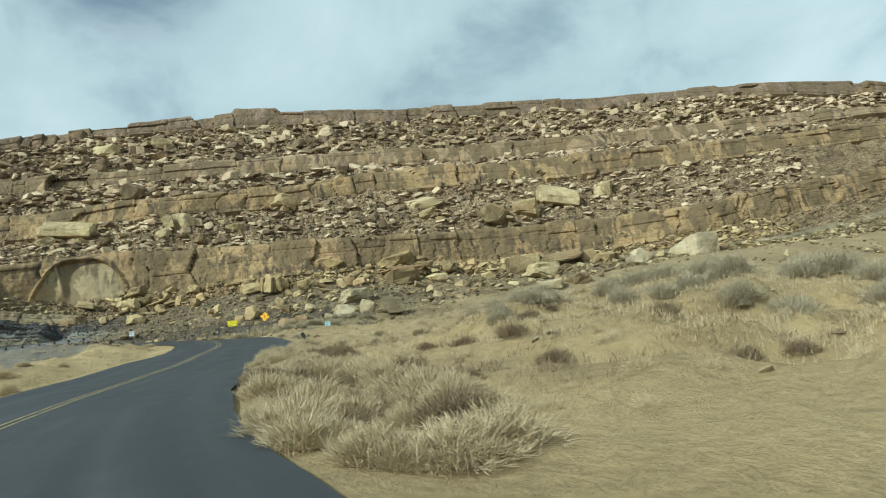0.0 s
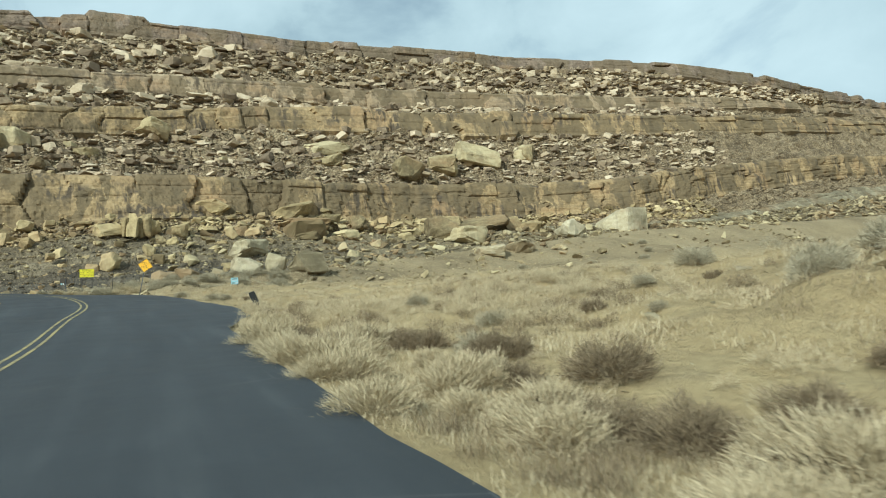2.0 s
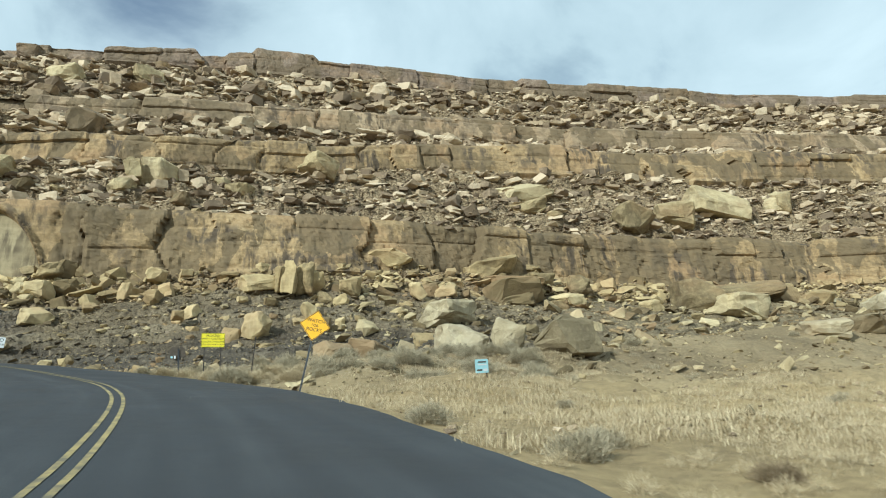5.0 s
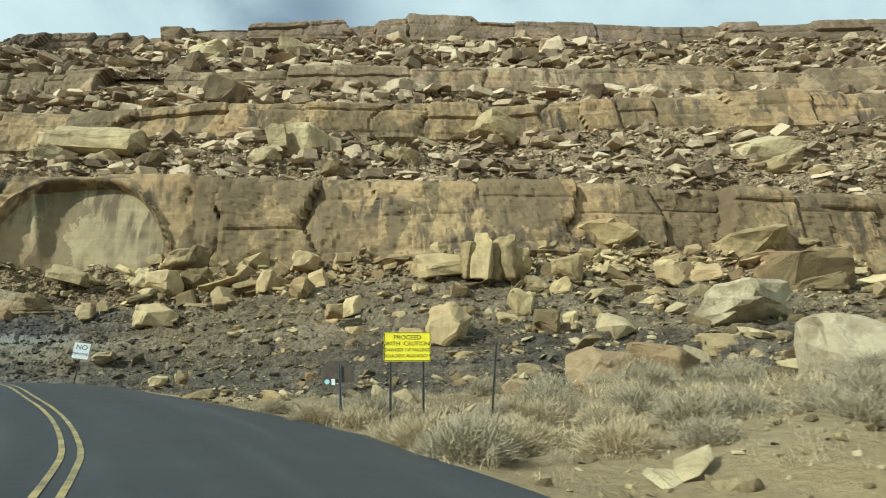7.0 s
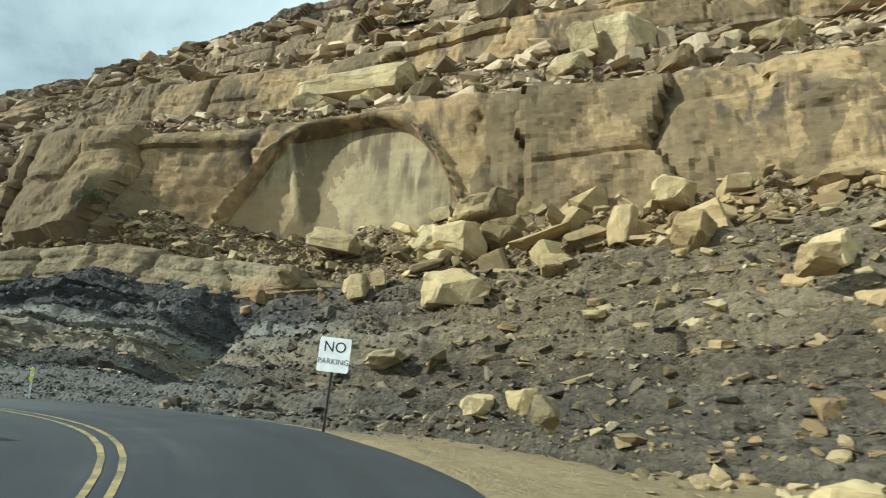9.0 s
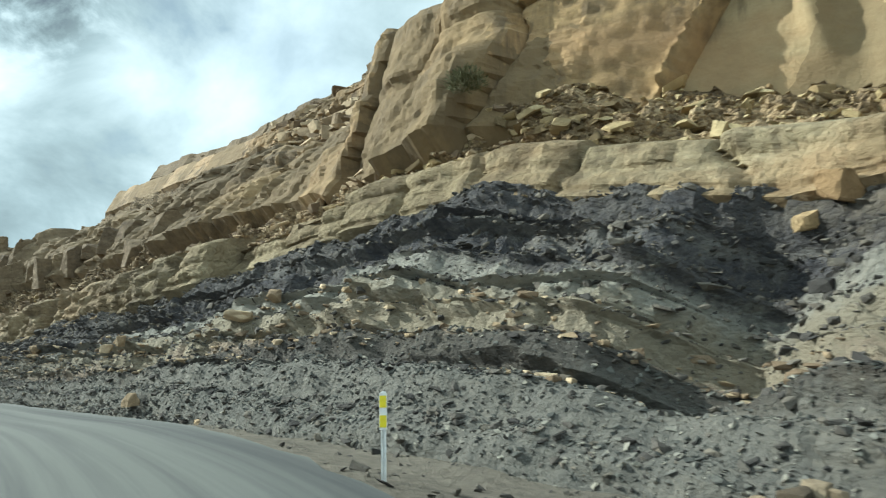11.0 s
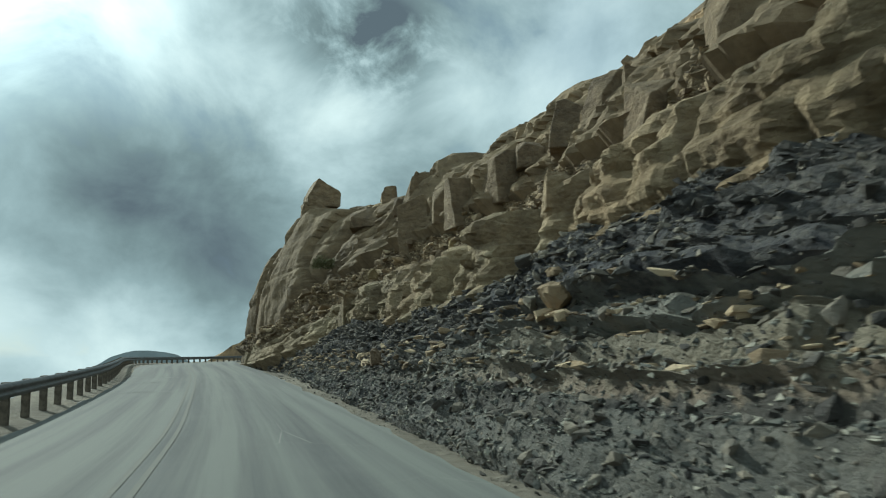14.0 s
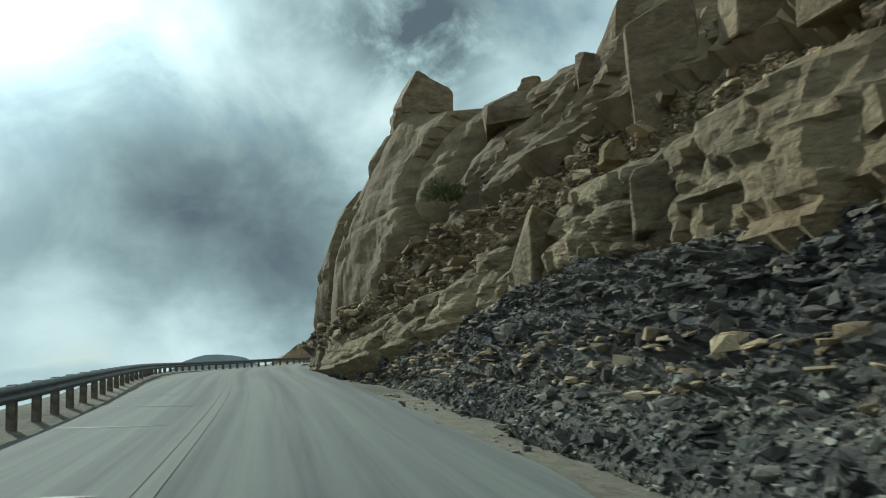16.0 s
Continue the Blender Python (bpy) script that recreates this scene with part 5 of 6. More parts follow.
# the balanced rock on the nose of the cliff, and its small neighbour
boulder(-97.3, 111.8, 19.25, 3.2, 1.3, "flat dark sandstone ledge block on the cliff nose", "blocks on the near rim", 10, (0, 0), M_CAP)
bm = bmesh.new()
face = bm.faces.new([bm.verts.new((-1.1, py, pz)) for py, pz in ((-1.35, -0.95), (1.3, -0.95), (1.40, 0.22), (0.62, 0.72), (-0.42, 1.34), (-1.28, -0.12))])
ext = bmesh.ops.extrude_face_region(bm, geom=[face])
bmesh.ops.translate(bm, vec=(2.2, 0.25, -0.15), verts=[v for v in ext["geom"] if isinstance(v, bmesh.types.BMVert)])
bmesh.ops.recalc_face_normals(bm, faces=bm.faces[:])
bmesh.ops.bevel(bm, geom=bm.edges[:], offset=0.06, segments=2, affect="EDGES")
bmesh.ops.triangulate(bm, faces=bm.faces[:])
bmesh.ops.subdivide_edges(bm, edges=bm.edges[:], cuts=2, use_grid_fill=True)
for v in bm.verts:
    v.co += v.normal * (0.08 * noise.noise(v.co * 0.9) + 0.07 * noise.noise(v.co * 2.3))
me = bpy.data.meshes.new("balanced_boulder")
bm.to_mesh(me)
bm.free()
me.materials.append(M_CAP)
knob = new("balanced_boulder", me)
knob.matrix_world = pose(-97.4, 112.4, 20.55) @ Matrix.Diagonal((1.0, 0.98, 1.0, 1))
tagged(knob, "five-sided dark boulder balanced on the cliff nose", "boulder", "blocks on the near rim")
boulder(-96.0, 117.7, 19.7, 1.4, 2.8, "pointed dark rock standing on the near rim", "blocks on the near rim", 0, (8, 0), M_CAP)
boulder(-85.0, 117.2, 17.7, 2.1, 3.4, "tall dark upright block standing out of the near rim", "blocks on the near rim", 5, (0, 0), M_CAP)
boulder(-9.1, 142.0, 40.3, 4.6, 3.6, "square dark-faced boulder on top of the middle wall", "blocks on the ledges", 8, (0, 0), M_UPPER)
boulder(-23.2, 168.6, 61.7, 4.6, 2.6, "dark rounded boulder standing on the mesa rim", "slabs below the rim", 0, (0, 0), M_CAP)


# ---- signs and posts ----
def lettering(text, size, mat, parent, m):
    cu = bpy.data.curves.new("lettering", "FONT")
    cu.body, cu.size, cu.align_x, cu.align_y, cu.extrude = text, size, "CENTER", "CENTER", 0.001
    tmp = bpy.data.objects.new("lettering", cu)
    scene.collection.objects.link(tmp)
    bpy.context.view_layer.update()
    me = bpy.data.meshes.new_from_object(tmp.evaluated_get(bpy.context.evaluated_depsgraph_get()))
    bpy.data.objects.remove(tmp)
    me.materials.clear()
    me.materials.append(mat)
    ob = new("lettering", me)
    ob.parent = parent
    ob.matrix_basis = m
    return ob


def panel(name, w, h, mat, parent, m, thick=0.004, corner=0.04, outline=None, label=""):
    """A thin plate in the x-z plane with rounded corners, or with the given outline."""
    bm = bmesh.new()
    if outline is None:
        outline = []
        for cx, cz, a0 in ((w / 2 - corner, h / 2 - corner, 0), (-w / 2 + corner, h / 2 - corner, 90), (-w / 2 + corner, -h / 2 + corner, 180), (w / 2 - corner, -h / 2 + corner, 270)):
            for k in range(5):
                t = radians(a0 + 22.5 * k)
                outline.append((cx + corner * math.cos(t), cz + corner * math.sin(t)))
    face = bm.faces.new([bm.verts.new((x, 0, z)) for x, z in outline])
    ext = bmesh.ops.extrude_face_region(bm, geom=[face])
    bmesh.ops.translate(bm, vec=(0, thick, 0), verts=[v for v in ext["geom"] if isinstance(v, bmesh.types.BMVert)])
    bmesh.ops.recalc_face_normals(bm, faces=bm.faces[:])
    ob = part(name, bm, mat, parent, label)
    ob.matrix_basis = m
    return ob


def channel_post(parent, x, y, z0, z1, mat, wide=0.055, deep=0.035):
    """A steel channel with flanges."""
    bm = bmesh.new()
    prof = [(-wide, 0), (-wide * 0.55, 0), (-wide * 0.4, deep), (wide * 0.4, deep), (wide * 0.55, 0), (wide, 0), (wide, -0.004), (wide * 0.5, -0.004), (wide * 0.35, deep - 0.004), (-wide * 0.35, deep - 0.004), (-wide * 0.5, -0.004), (-wide, -0.004)]
    face = bm.faces.new([bm.verts.new((px * 0.6, py, 0)) for px, py in prof])
    ext = bmesh.ops.extrude_face_region(bm, geom=[face])
    bmesh.ops.translate(bm, vec=(0, 0, z1 - z0), verts=[v for v in ext["geom"] if isinstance(v, bmesh.types.BMVert)])
    bmesh.ops.recalc_face_normals(bm, faces=bm.faces[:])
    ob = part("post", bm, mat, parent)
    ob.matrix_basis = pose(x, y, z0)
    return ob


def frame_lines(parent, w, h, mat, m, width=0.016, inset=0.02):
    """A thin painted border round a plate."""
    bm = bmesh.new()
    for cx, cz, sx, sz in ((0, h / 2 - inset, w - 2 * inset, width), (0, -h / 2 + inset, w - 2 * inset, width), (w / 2 - inset, 0, width, h - 2 * inset - width), (-w / 2 + inset, 0, width, h - 2 * inset - width)):
        made = bmesh.ops.create_cube(bm, size=1)["verts"]
        bmesh.ops.scale(bm, vec=(sx, 0.002, sz), verts=made)
        bmesh.ops.translate(bm, vec=(cx, 0, cz), verts=made)
    ob = part("border", bm, mat, parent)
    ob.matrix_basis = m
    return ob


def thing(name, m, label, category, group=""):
    ob = new(name)
    ob.empty_display_size = 0.2
    ob.matrix_world = m
    return tagged(ob, label, category, group)


def gz(x, y):
    return float(ground_height(np.array([x]), np.array([y]))[0])


UP = pose(0, 0, 0, 90)
# amber diamond, leaning
x, y = 11.15, 73.7
base = gz(x, y)
s = thing("warning_sign", pose(x, y, base, 0, 12, -16), "amber diamond warning sign on a leaning steel post", "road sign")
zc = (6.39 - base) / math.cos(radians(12))
channel_post(s, 0, 0.012, -0.2, zc + 0.35, M_STEEL)
tilt45 = pose(0, -0.012, zc, 0, 45, 0)
panel("board", 0.765, 0.765, M_SIGNORANGE, s, tilt45)
frame_lines(s, 0.765, 0.765, M_BLACK, tilt45 @ pose(0, -0.004, 0))
for word, dz, size in (("WATCH", 0.16, 0.17), ("FOR", 0.0, 0.13), ("ROCKS", -0.15, 0.17)):
    lettering(word, size, M_BLACK, s, pose(0, -0.017, zc + dz) @ UP)

# yellow caution board on two posts
x, y = 8.2, 88.47
base = gz(x, y)
s = thing("caution_sign", pose(x, y, base, 0, 0, -3), "yellow rectangular rockfall caution sign on two posts", "road sign")
zc = 7.15 - base
for px in (-0.42, 0.42):
    channel_post(s, px, 0.012, -0.2, zc + 0.3, M_DARKSTEEL)
panel("board", 1.22, 0.76, M_SIGNYELLOW, s, pose(0, -0.012, zc))
frame_lines(s, 1.22, 0.76, M_BLACK, pose(0, -0.016, zc))
for word, dz, size in (("PROCEED", 0.235, 0.165), ("WITH  CAUTION", 0.075, 0.15), ("DANGER OF FALLING", -0.085, 0.12), ("BOULDERS AND ROCKS", -0.24, 0.112)):
    lettering(word, size, M_BLACK, s, pose(0, -0.017, zc + dz) @ UP)

# white parking sign
x, y = -5.76, 102.88
base = gz(x, y)
s = thing("parking_sign", pose(x, y, base, 0, 6, 12), "small square white sign on a post before the shale", "road sign")
zc = 8.18 - base
channel_post(s, 0, 0.012, -0.2, zc + 0.25, M_DARKSTEEL)
panel("board", 0.66, 0.70, M_WHITE, s, pose(0, -0.012, zc))
lettering("NO", 0.30, M_BLACK, s, pose(0, -0.015, zc + 0.15) @ UP)
lettering("PARKING", 0.155, M_BLACK, s, pose(0, -0.015, zc - 0.14) @ UP)

# pale blue notice on two legs
x, y = 18.8, 75.95
base = gz(x, y)
s = thing("notice_board", pose(x, y, base, 0, -3, 14), "low pale blue notice on two dark legs in the sand", "notice board")
zc = 5.08 - base
for px in (-0.24, 0.24):
    channel_post(s, px, 0.012, -0.15, zc + 0.2, M_DARKSTEEL, 0.05)
panel("board", 0.66, 0.56, M_BLUE, s, pose(0, -0.012, zc))
for px, dz, w, h, mat in ((0.02, 0.17, 0.40, 0.06, M_DARKSTEEL), (0.02, 0.06, 0.44, 0.05, M_WHITE), (-0.12, -0.16, 0.26, 0.07, M_DARKSTEEL), (0.17, -0.16, 0.22, 0.10, M_WHITE)):
    panel("text_bar", w, h, mat, s, pose(px, -0.016, zc + dz), 0.003, 0.005)

# brown sign seen from behind, with a small marker below it
x, y = 6.48, 89.2
base = gz(x, y)
s = thing("sign_back", pose(x, y, base, 0, -3, 4), "brown back of a road sign on a short steel post", "road sign")
zc = 6.53 - base
channel_post(s, 0.05, -0.02, -0.2, zc + 0.2, M_STEEL, 0.06)
cut = [(-0.40, -0.28), (0.44, -0.25), (0.40, 0.14), (0.24, 0.31), (-0.27, 0.31), (-0.41, 0.16)]
panel("board", 0, 0, M_BROWN, s, pose(0, 0.02, zc), 0.006, 0, cut)
panel("marker_plate", 0.34, 0.23, M_BROWN, s, pose(-0.24, -0.03, zc - 0.24), 0.004, 0.02)
disc = [(0.065 * math.cos(radians(20 * k)), 0.065 * math.sin(radians(20 * k))) for k in range(18)]
panel("reflector", 0, 0, M_BLUE, s, pose(-0.29, -0.035, zc - 0.23), 0.003, 0, disc)
panel("reflector", 0.09, 0.16, M_WHITE, s, pose(-0.13, -0.035, zc - 0.24), 0.003, 0.01)

# thin fence post
x, y = 10.18, 87.5
base = gz(x, y)
s = thing("fence_post", pose(x, y, base, 0, 5, 0), "thin rusty steel fence post standing in dry brush", "post")
channel_post(s, 0, 0, -0.2, 7.26 - base, M_DARKSTEEL, 0.05, 0.04)
bm = bmesh.new()
box(bm, (0.09, 0.02, 0.05), None, 0.004)
ob = part("clip", bm, M_DARKSTEEL, s)
ob.matrix_basis = pose(0, -0.01, 7.2 - base)

# black leaning marker by the turn-out
x, y = 13.1, 46.6
base = gz(x, y)
s = thing("marker_post", pose(x, y, base, 0, -22, -8), "black rubber marker leaning over in dry grass", "post")
bm = bmesh.new()
box(bm, (0.26, 0.05, 0.62), pose(0, 0, 0.62), 0.02)
part("blade", bm, M_BLACK, s)
bm = bmesh.new()
box(bm, (0.09, 0.06, 0.5), pose(0.03, 0.0, 0.12), 0.012)
part("stake", bm, M_DARKSTEEL, s)

# reflector post on the shoulder below the shale
x, y = -20.1, 109.35
base = gz(x, y)
s = thing("delineator", pose(x, y, base, 0, 0, 35), "white roadside marker post with yellow reflective bands", "post")
channel_post(s, 0, 0.012, -0.2, 8.13 - base, M_WHITE, 0.06)
panel("plate", 0.11, 0.48, M_WHITE, s, pose(0, -0.01, 7.87 - base), 0.004, 0.01)
for dz in (0.13, -0.13):
    panel("reflector", 0.095, 0.16, M_SIGNYELLOW, s, pose(0, -0.014, 7.87 - base + dz), 0.003, 0.01)

# ---- guard rail ----
RAIL = spline([(-10, 97.2, 7.1), (-20, 100.3, 7.05), (-34, 102.0, 6.85), (-48, 102.0, 6.75), (-60, 101.6, 6.8), (-78, 100.4, 6.97), (-90, 99.0, 7.15), (-106, 96.6, 7.25), (-120, 95.2, 7.2),
               (-134, 96.4, 7.05), (-147, 99.6, 6.85), (-160, 104.4, 6.7), (-180, 107, 6.4)], 0.5)
RT = np.gradient(RAIL[:, :2], axis=0)
RT /= np.linalg.norm(RT, axis=1, keepdims=True)
RN = np.stack([RT[:, 1], -RT[:, 0]], 1)     # towards the road
rail = thing("guard_rail", pose(0, 0, 0), "galvanised steel guard rail on dark wooden posts", "guard rail")
profile = [(0.0, 0.37), (0.015, 0.40), (0.09, 0.45), (0.09, 0.50), (0.015, 0.54), (0.015, 0.59), (0.09, 0.63), (0.09, 0.68), (0.015, 0.73), (0.0, 0.76)]
outer = np.stack([np.c_[RAIL[:, :2] + RN * (0.09 + d), RAIL[:, 2] + h] for d, h in profile])
inner = np.stack([np.c_[RAIL[:, :2] + RN * (0.085 + d), RAIL[:, 2] + h] for d, h in profile[::-1]])
shell = np.concatenate([outer, inner, outer[:1]])
beam = new("beam", mesh_of("beam", shell.reshape(-1, 3), grid_faces(len(shell), len(RAIL)), M_STEEL, flat=False))
beam.parent = rail
M_POST = plain("weathered_timber", (0.10, 0.085, 0.065), 0.85, vary=0.35, scale=8)
bm = bmesh.new()
box(bm, (0.16, 0.2, 1.1), pose(0, 0, 0.22), 0.012)
post_mesh = bpy.data.meshes.new("post")
bm.to_mesh(post_mesh)
bm.free()
post_mesh.materials.append(M_POST)
for i in range(2, len(RAIL) - 1, 4):
    ob = new("post", post_mesh)
    ob.parent = rail
    ob.matrix_basis = pose(RAIL[i, 0], RAIL[i, 1], RAIL[i, 2], 0, 0, math.degrees(math.atan2(RT[i, 1], RT[i, 0])))


# ---- plants ----
def foliage_material(name, colours):
    m, t, bsdf, co = material(name)
    g = node(t, "ShaderNodeNewGeometry")
    info = node(t, "ShaderNodeObjectInfo")
    pick = mathn(t, "FRACT", mathn(t, "ADD", g.outputs["Random Per Island"], info.outputs["Random"]))
    n = len(colours) - 1
    t.links.new(ramp(t, pick, [(k / n, c) for k, c in enumerate(colours)]), bsdf.inputs["Base Color"])
    bsdf.inputs["Roughness"].default_value = 0.85
    bsdf.inputs["Specular IOR Level"].default_value = 0.15
    return m


M_GRASS = foliage_material("dry_grass", [(0.31, 0.24, 0.14), (0.46, 0.37, 0.225), (0.57, 0.47, 0.30), (0.38, 0.30, 0.175)])
M_SAGE = foliage_material("grey_sagebrush", [(0.215, 0.178, 0.115), (0.35, 0.298, 0.195), (0.47, 0.405, 0.275), (0.28, 0.238, 0.155)])
M_TWIG = foliage_material("brown_brush", [(0.11, 0.08, 0.05), (0.20, 0.15, 0.09), (0.33, 0.25, 0.15), (0.16, 0.12, 0.07)])
M_GREEN = foliage_material("dull_green_shrub", [(0.06, 0.065, 0.035), (0.11, 0.115, 0.06), (0.16, 0.15, 0.085)])


def blades(r, count, spread, height, width, splay, base=0.15):
    """Bent narrow blades rising from a patch. Returns vertices and triangles."""
    az, out = r.uniform(0, 6.283, count), np.abs(r.normal(0, splay, count)).clip(0, 1.35)
    rad = spread * np.sqrt(r.random(count))
    a0 = r.uniform(0, 6.283, count)
    p = np.stack([rad * np.cos(a0) * base, rad * np.sin(a0) * base, np.full(count, -0.03)], 1)
    ln = height * r.uniform(0.55, 1.1, count)
    d = np.stack([np.sin(out) * np.cos(az), np.sin(out) * np.sin(az), np.cos(out)], 1)
    d2 = d * 0.85 + np.stack([np.cos(az), np.sin(az), -0.2 + 0 * az], 1) * 0.35
    side = np.stack([-np.sin(az + r.normal(0, 0.8, count)), np.cos(az), 0 * az], 1) * width * 0.5
    mid = p + d * ln[:, None] * 0.55
    tip = mid + d2 * ln[:, None] * 0.5
    v = np.stack([p - side, p + side, mid + side * 0.8, mid - side * 0.8, tip], 1)
    f = np.array([[0, 1, 2], [0, 2, 3], [3, 2, 4]])
    return v.reshape(-1, 3), (f[None] + (np.arange(count) * 5)[:, None, None]).reshape(-1, 3)


TUFTS = [blades(np.random.default_rng(600 + k), 34, 1.0, 0.15 + 0.02 * k, 0.008, 1.0, 0.34) for k in range(5)]


TALL_TUFTS = [blades(np.random.default_rng(650 + k), 70, 1.0, 0.42 + 0.05 * k, 0.0065, 0.75, 0.34) for k in range(5)]


def spread_grass(name, x, y, scale, mat, label, seed, tufts=TUFTS):
    r = np.random.default_rng(seed)
    z = ground_height(x, y)
    which = r.integers(0, len(tufts), len(x))
    V, Fc, base = [], [], 0
    for k, (v, f) in enumerate(tufts):
        s = which == k
        n = int(s.sum())
        if not n:
            continue
        a = r.uniform(0, 6.283, n)
        c, sn = np.cos(a)[:, None], np.sin(a)[:, None]
        q = v[None] * scale[s][:, None, None]
        q = np.stack([q[..., 0] * c - q[..., 1] * sn, q[..., 0] * sn + q[..., 1] * c, q[..., 2]], -1) + np.stack([x[s], y[s], z[s]], 1)[:, None]
        V.append(q.reshape(-1, 3))
        Fc.append((f[None] + (base + np.arange(n) * len(v))[:, None, None]).reshape(-1, 3))
        base += n * len(v)
    return tagged(new(name, mesh_of(name, np.concatenate(V), np.concatenate(Fc), mat)), label, "grass", kind="stuff")


def patchy(x0, x1, y0, y1, count, seed, thin=0.0, clear=1.0):
    """Places in clumps over a rectangle, off the road."""
    r = np.random.default_rng(seed)
    x, y = r.uniform(x0, x1, count * 3), r.uniform(y0, y1, count * 3)
    keep = vnoise(x * 0.22, y * 0.22, 0, seed) + 0.5 * vnoise(x * 0.7, y * 0.7, 0, seed + 1) > thin
    i, lat, _ = near_road(x, y)
    keep &= (lat < -EDGE_R[i] - clear * 0.45) | (lat > EDGE_L[i] + clear)
    x, y = x[keep][:count], y[keep][:count]
    return x, y


for args, lo, hi, mat, label in (
    ((8, 11.3, 6, 30, 1600, 701, -0.35, 0.5), 0.5, 1.1, M_GRASS, "dense dry yellow grass along the roadside"),
    ((8, 11.3, 7, 28, 260, 707, -0.4, 1.0), 0.5, 0.9, M_TWIG, "brown dead stalks among the roadside grass"),
    ((13, 29, 35, 51, 700, 708, -0.15, 0.8), 0.4, 0.8, M_GRASS, "dense pale dry brush on the flat beside the turn-out"),
    ((13, 30, 35, 51, 350, 709, 0.0, 0.8), 0.4, 0.7, M_TWIG, "brown dead brush on the flat beside the turn-out"),
    ((13, 32, 7, 34, 1500, 725, 0.1, 1.2), 0.9, 2.0, M_GRASS, "short dry grass on the sandy bank"),
    ((13, 34, 7, 34, 700, 726, 0.2, 1.2), 0.9, 2.0, M_TWIG, "brown stubble on the sandy bank"),
    ((8, 36, 60, 90, 2600, 710, -0.1, 0.8), 1.0, 2.2, M_GRASS, "pale dry grass on the dirt below the cliff"),
    ((9, 42, 28, 68, 5200, 702, 0.0, 0.8), 0.7, 1.5, M_GRASS, "dry straw-coloured grass over sandy ground"),
    ((18, 75, 4, 62, 5000, 703, 0.1, 1.0), 1.2, 2.4, M_GRASS, "dry straw-coloured grass over sandy ground"),
    ((-2, 32, 76, 97, 900, 704, -0.1, 0.8), 0.7, 1.5, M_GRASS, "pale dry grass at the foot of the cliff"),
    ((30, 110, 60, 104, 900, 705, 0.1, 1.0), 0.8, 1.6, M_GRASS, "thin dry grass below the talus"),
    ((-22, 2, -5, 95, 900, 706, 0.05, 0.9), 0.6, 1.3, M_GRASS, "dry grass on the outer verge of the road"),
):
    x, y = patchy(*args)
    spread_grass("dry_grass", x, y, np.random.default_rng(args[5]).uniform(lo, hi, len(x)), mat, label, args[5] + 50, TALL_TUFTS if args[5] in (707, 708, 709) else TUFTS)


def bush_shape(seed, count, height, width=0.006, reach=0.11):
    """A fuzzy dome of fine dry twigs that fork outwards, with taller stalks and a ragged outline."""
    r = np.random.default_rng(seed)
    az, lat = r.uniform(0, 6.283, count), np.arcsin(r.uniform(0.0, 1.0, count) ** 0.9)
    ragged = 0.74 + 0.34 * vnoise(1.9 * np.cos(az), 1.9 * np.sin(az), 1.6 * lat, seed) + 0.22 * vnoise(4.5 * np.cos(az), 4.5 * np.sin(az), 4 * lat, seed + 1)
    rad = ragged * (0.25 + 0.75 * r.random(count) ** 0.45)
    out = np.stack([np.cos(lat) * np.cos(az), np.cos(lat) * np.sin(az), np.sin(lat)], 1)
    p = out * rad[:, None] * np.array([0.55, 0.55, height])
    d = out + r.normal(0, 0.45, (count, 3)) + np.array([0, 0, 0.35])
    d /= np.linalg.norm(d, axis=1, keepdims=True)
    side = np.cross(d, r.normal(0, 1, (count, 3)))
    side /= np.linalg.norm(side, axis=1, keepdims=True) / (width * 0.5)
    tip = p + d * (reach * r.uniform(0.5, 1.2, count))[:, None]
    v = np.stack([p - side, p + side, tip + side * 0.4, tip - side * 0.4], 1).reshape(-1, 3)
    f = (np.array([[0, 1, 2], [0, 2, 3]])[None] + (np.arange(count) * 4)[:, None, None]).reshape(-1, 3)
    v2, f2 = blades(r, count // 30, 1.0, height * 0.95, width, 0.7, 0.4)
    return np.concatenate([v, v2]), np.concatenate([f, f2 + len(v)])


def bush_mesh(seed, count, height, mat, width=0.006):
    return mesh_of("bush", *bush_shape(seed, count, height, width), mat)


BUSHES = {"sage": [bush_mesh(800 + k, 4200, 0.55, M_SAGE, 0.007) for k in range(4)], "twig": [bush_mesh(810 + k, 4000, 0.48, M_TWIG) for k in range(4)],
          "straw": [bush_mesh(820 + k, 4200, 0.48, M_GRASS) for k in range(4)], "green": [bush_mesh(830 + k, 1400, 0.6, M_GREEN, 0.02) for k in range(2)]}


def bush(kind, x, y, size, label, group, z=None, r=np.random.default_rng(9)):
    ob = new("bush", BUSHES[kind][int(r.integers(len(BUSHES[kind])))])
    ob.matrix_world = pose(x, y, gz(x, y) if z is None else z, 0, 0, float(r.uniform(0, 360))) @ Matrix.Diagonal((size * 1.25, size * 1.25, size, 1))
    return tagged(ob, label, "shrub", group)


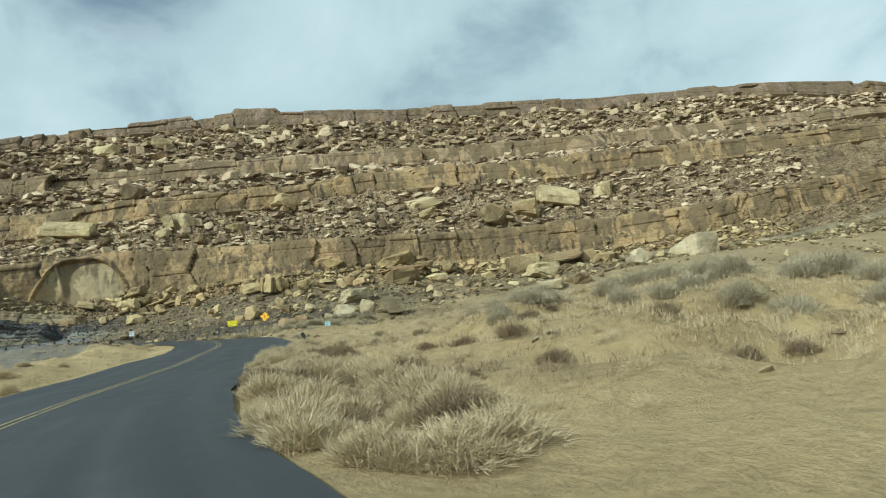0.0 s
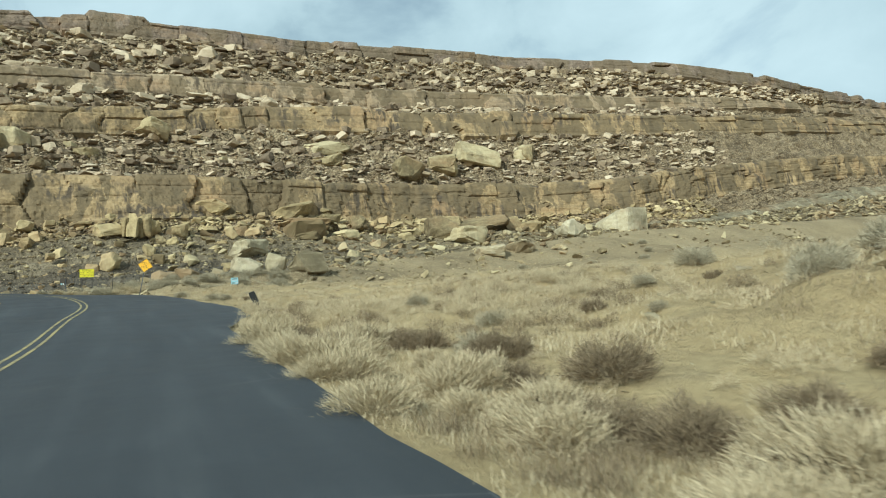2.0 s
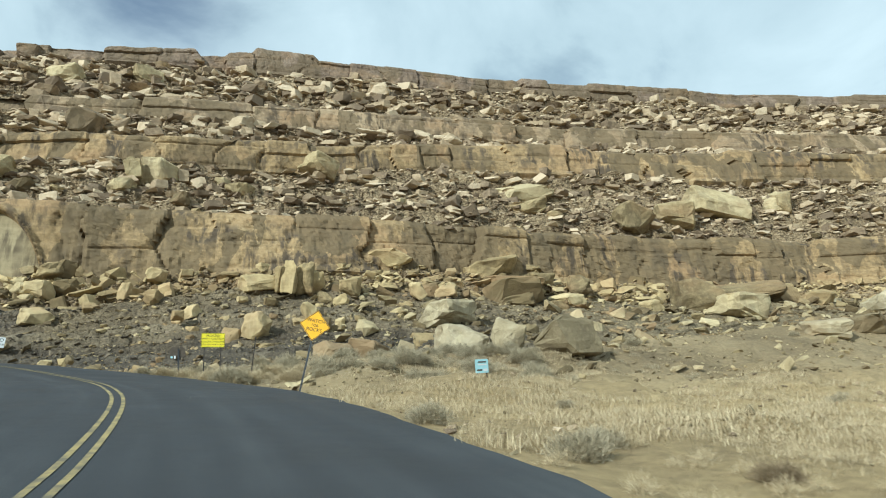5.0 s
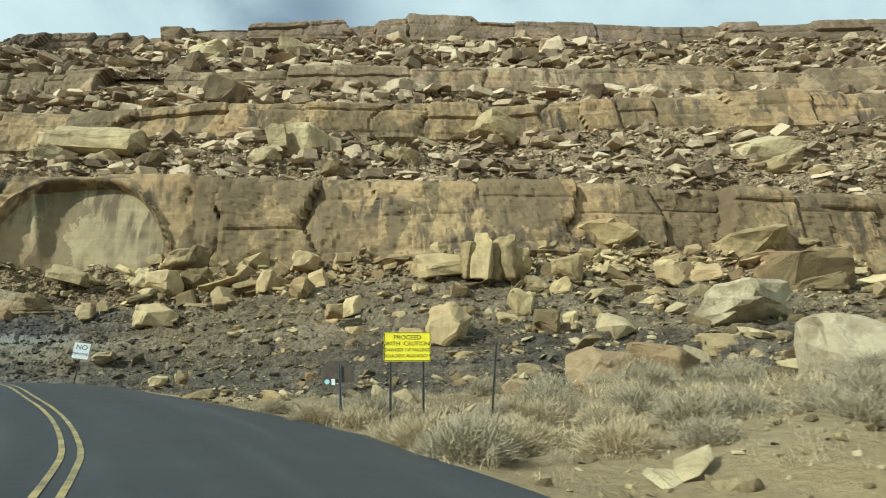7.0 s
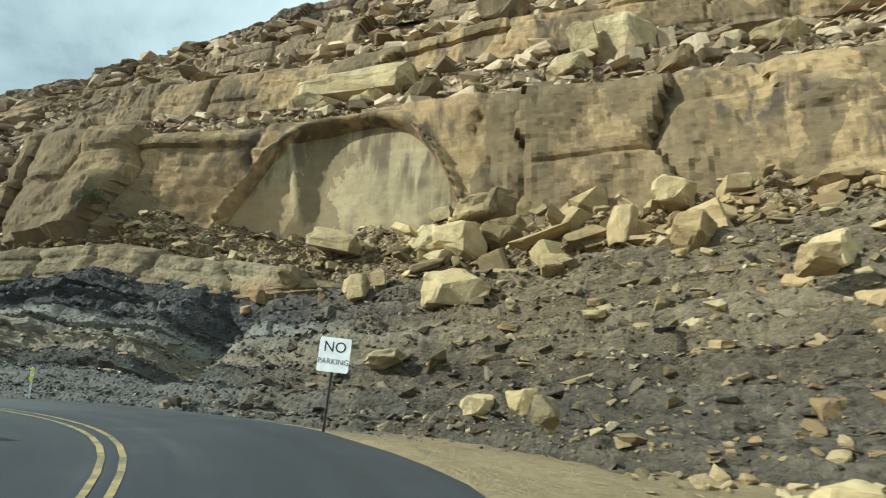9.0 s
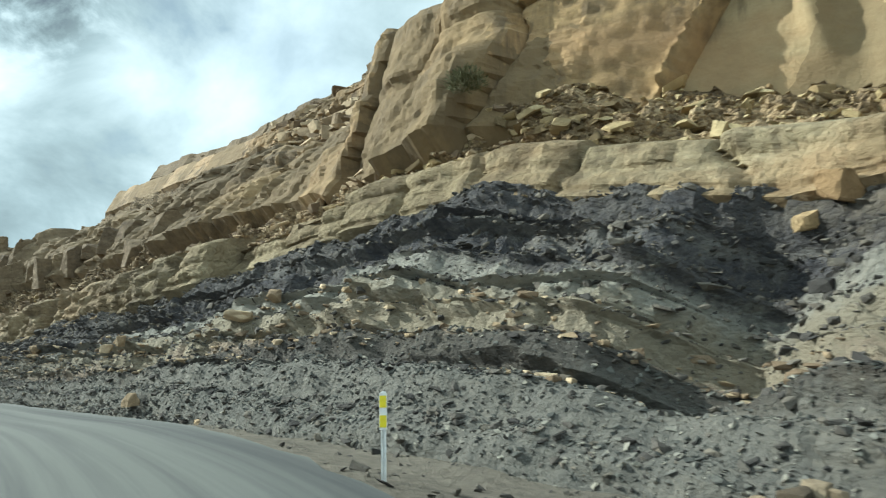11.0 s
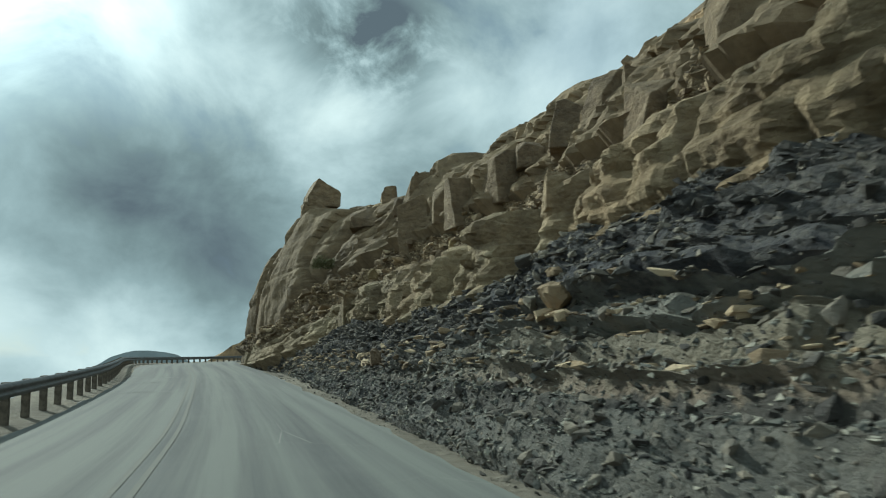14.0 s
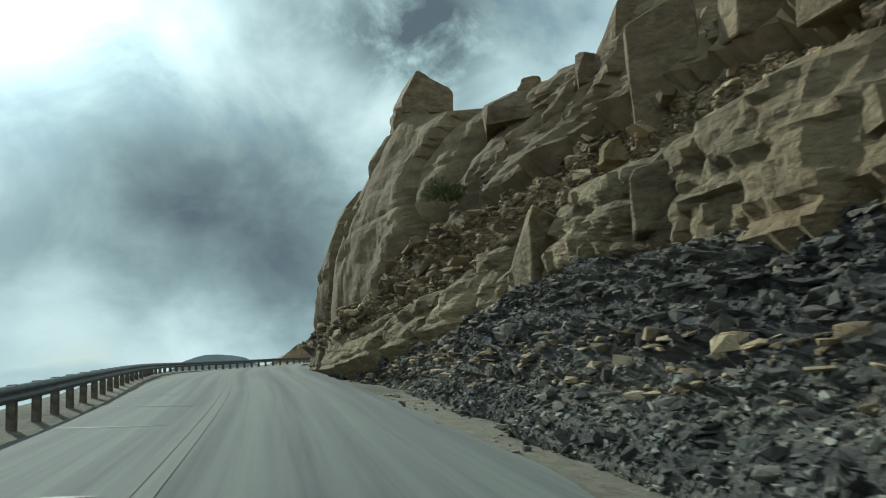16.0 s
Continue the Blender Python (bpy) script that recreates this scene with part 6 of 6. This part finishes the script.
for (x0, x1, y0, y1, n, seed, thin, clear), kind, lo, hi, label, group in (
    ((7.4, 11.8, 4, 34, 84, 711, -0.9, 0.7), "straw", 0.8, 1.5, "fuzzy clump of pale dry brush beside the asphalt", "roadside brush"),
    ((8.6, 12.8, 4, 36, 40, 712, -0.6, 1.4), "twig", 0.7, 1.3, "brown dead brush among pale grass", "roadside brush"),
    ((26, 60, 18, 50, 16, 713, -0.3, 1.0), "sage", 1.3, 2.4, "grey sagebrush on a sandy mound", "sagebrush"),
    ((18, 40, 16, 27, 44, 723, -0.9, 1.0), "sage", 1.1, 2.2, "grey sagebrush on a sandy mound", "sagebrush"),
    ((15, 22, 9, 24, 14, 724, -0.5, 1.0), "twig", 0.5, 1.0, "dark brown brush along a crumbling sandy scarp", "roadside brush"),
    ((12, 40, 28, 68, 22, 714, -0.2, 1.0), "sage", 0.45, 0.95, "low grey sagebrush in dry grass", "sagebrush"),
    ((10, 34, 30, 60, 10, 715, -0.2, 1.0), "twig", 0.5, 0.9, "brown dead brush among pale grass", "roadside brush"),
    ((3, 27, 80, 94, 46, 716, -0.6, 0.8), "sage", 0.8, 1.7, "pale grey sagebrush at the cliff foot", "sagebrush"),
    ((4.5, 13, 83, 90, 24, 717, -0.9, 0.4), "straw", 0.9, 1.6, "pale dry brush round the sign posts", "roadside brush"),
    ((-14, 1, 30, 80, 12, 718, -0.4, 0.8), "straw", 0.6, 1.1, "dry brush on the outer verge of the road", "roadside brush"),
    ((30, 90, 80, 102, 12, 719, -0.2, 0.8), "sage", 0.8, 1.5, "grey sagebrush below the talus", "sagebrush"),
):
    px, py = patchy(x0, x1, y0, y1, n, seed, thin, clear)
    r = np.random.default_rng(seed)
    for x, y in zip(px, py):
        bush(kind, float(x), float(y), float(r.uniform(lo, hi)), label, group)
CLUMPS = [bush_shape(840 + k, 420, 0.5, 0.009, 0.14) for k in range(6)]
for args, lo, hi, mat, label in (
    ((9, 24, 29, 48, 260, 727, -0.45, 0.7), 0.5, 1.2, M_GRASS, "fuzzy pale dry brush along the edge of the turn-out"),
    ((9, 24, 29, 48, 110, 730, -0.2, 0.9), 0.4, 0.9, M_TWIG, "brown dead brush along the edge of the turn-out"),
    ((12, 46, 5, 36, 420, 728, -0.25, 1.2), 0.25, 0.7, M_GRASS, "small dry tufts on the sandy bank"),
    ((12, 46, 5, 36, 120, 731, 0.0, 1.2), 0.25, 0.6, M_TWIG, "small brown tufts on the sandy bank"),
    ((12, 46, 36, 76, 520, 729, -0.25, 1.0), 0.3, 0.8, M_GRASS, "small dry tufts on the sandy flat"),
    ((30, 80, 10, 60, 300, 732, -0.1, 1.0), 0.5, 1.3, M_SAGE, "grey sagebrush along the crest of the bank"),
    ((4, 34, 78, 98, 200, 733, -0.2, 0.7), 0.3, 0.9, M_SAGE, "pale tufts between the boulders at the cliff foot"),
    ((-14, 1, 20, 92, 220, 734, -0.3, 0.5), 0.4, 1.0, M_GRASS, "fuzzy dry brush on the outer verge of the road"),
):
    x, y = patchy(*args)
    spread_grass("dry_brush", x, y, np.random.default_rng(args[5]).uniform(lo, hi, len(x)), mat, label, args[5] + 50, CLUMPS)
bush("green", -90.6, 112.0, 1.5, "dark green shrub rooted in a hollow of the cliff nose", "cliff shrubs", 13.8)
bush("green", -28.0, 119.2, 1.3, "dull green shrub on the ledge below the wall", "cliff shrubs", 17.4)

# loose stones on the ground
for x0, x1, y0, y1, n, seed, small, large, mat, label in (
    (10, 60, 5, 70, 1800, 901, 0.05, 0.45, M_PALEROCK, "loose stones on sandy ground"),
    (0, 64, 79, 106, 3000, 902, 0.10, 1.1, M_ROCK, "tan stones strewn below the talus"),
    (8, 36, 60, 82, 1100, 905, 0.04, 0.22, M_GREYROCK, "loose stones on the dirt below the cliff"),
    (60, 130, 84, 110, 900, 904, 0.2, 1.6, M_ROCK, "tan stones strewn below the talus"),
    (-108, 6, 105, 112, 1800, 903, 0.04, 0.25, M_DARKROCK, "small stones along the road's shoulder"),
):
    x, y = patchy(x0, x1, y0, y1, n, seed, -0.3, 0.5)
    sz = sizes(len(x), small, large, seed + 1)
    rubble("loose_stones", np.stack([x, y, ground_height(x, y) + sz * 0.1], 1), sz, mat, label, seed + 2)

# the dark spur of the hillside beyond the nose
t = np.linspace(0, 1, 40)
spur = np.stack([np.stack([-196 - (70 * v if v > 0 else 9 * v) + 0 * t, 80 + 62 * t, -6 + (18 - 2.5 * v) * np.clip((t + 0.03) / 0.47, 0, 1) ** 0.85 + 0.7 * vnoise(t * 26, v * 9, 0, 37) + 0.35 * vnoise(t * 60, v * 20, 0, 39) + 6 * smooth(0.4, 1, t) - 50 * max(0, -v)], -1) for v in np.linspace(-0.44, 1, 37)])
tagged(new("hill_spur", mesh_of("hill_spur", spur.reshape(-1, 3), grid_faces(37, 40)[:, ::-1], M_UPPER)), "grey-brown rocky spur of the hillside beyond the bend", "hill", kind="structure")
# the far mesa beyond the valley, its air haze painted into the rock colour
M_FAR = plain("haze_tinted_rock", (0.20, 0.235, 0.25), 0.95, vary=0.12, scale=0.01)
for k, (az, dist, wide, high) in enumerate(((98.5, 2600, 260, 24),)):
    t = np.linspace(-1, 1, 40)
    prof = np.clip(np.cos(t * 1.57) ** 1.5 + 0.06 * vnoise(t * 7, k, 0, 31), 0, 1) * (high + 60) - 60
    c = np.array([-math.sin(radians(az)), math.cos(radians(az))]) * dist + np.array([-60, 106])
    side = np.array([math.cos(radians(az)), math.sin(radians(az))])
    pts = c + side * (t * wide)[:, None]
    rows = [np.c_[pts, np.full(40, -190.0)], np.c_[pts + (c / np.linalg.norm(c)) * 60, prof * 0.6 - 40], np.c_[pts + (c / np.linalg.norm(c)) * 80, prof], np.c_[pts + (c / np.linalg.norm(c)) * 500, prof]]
    tagged(new("far_mesa", mesh_of("far_mesa", np.stack(rows).reshape(-1, 3), grid_faces(4, 40), M_FAR)), "distant flat-topped mesa beyond the valley, coloured with painted haze", "mesa", kind="structure")
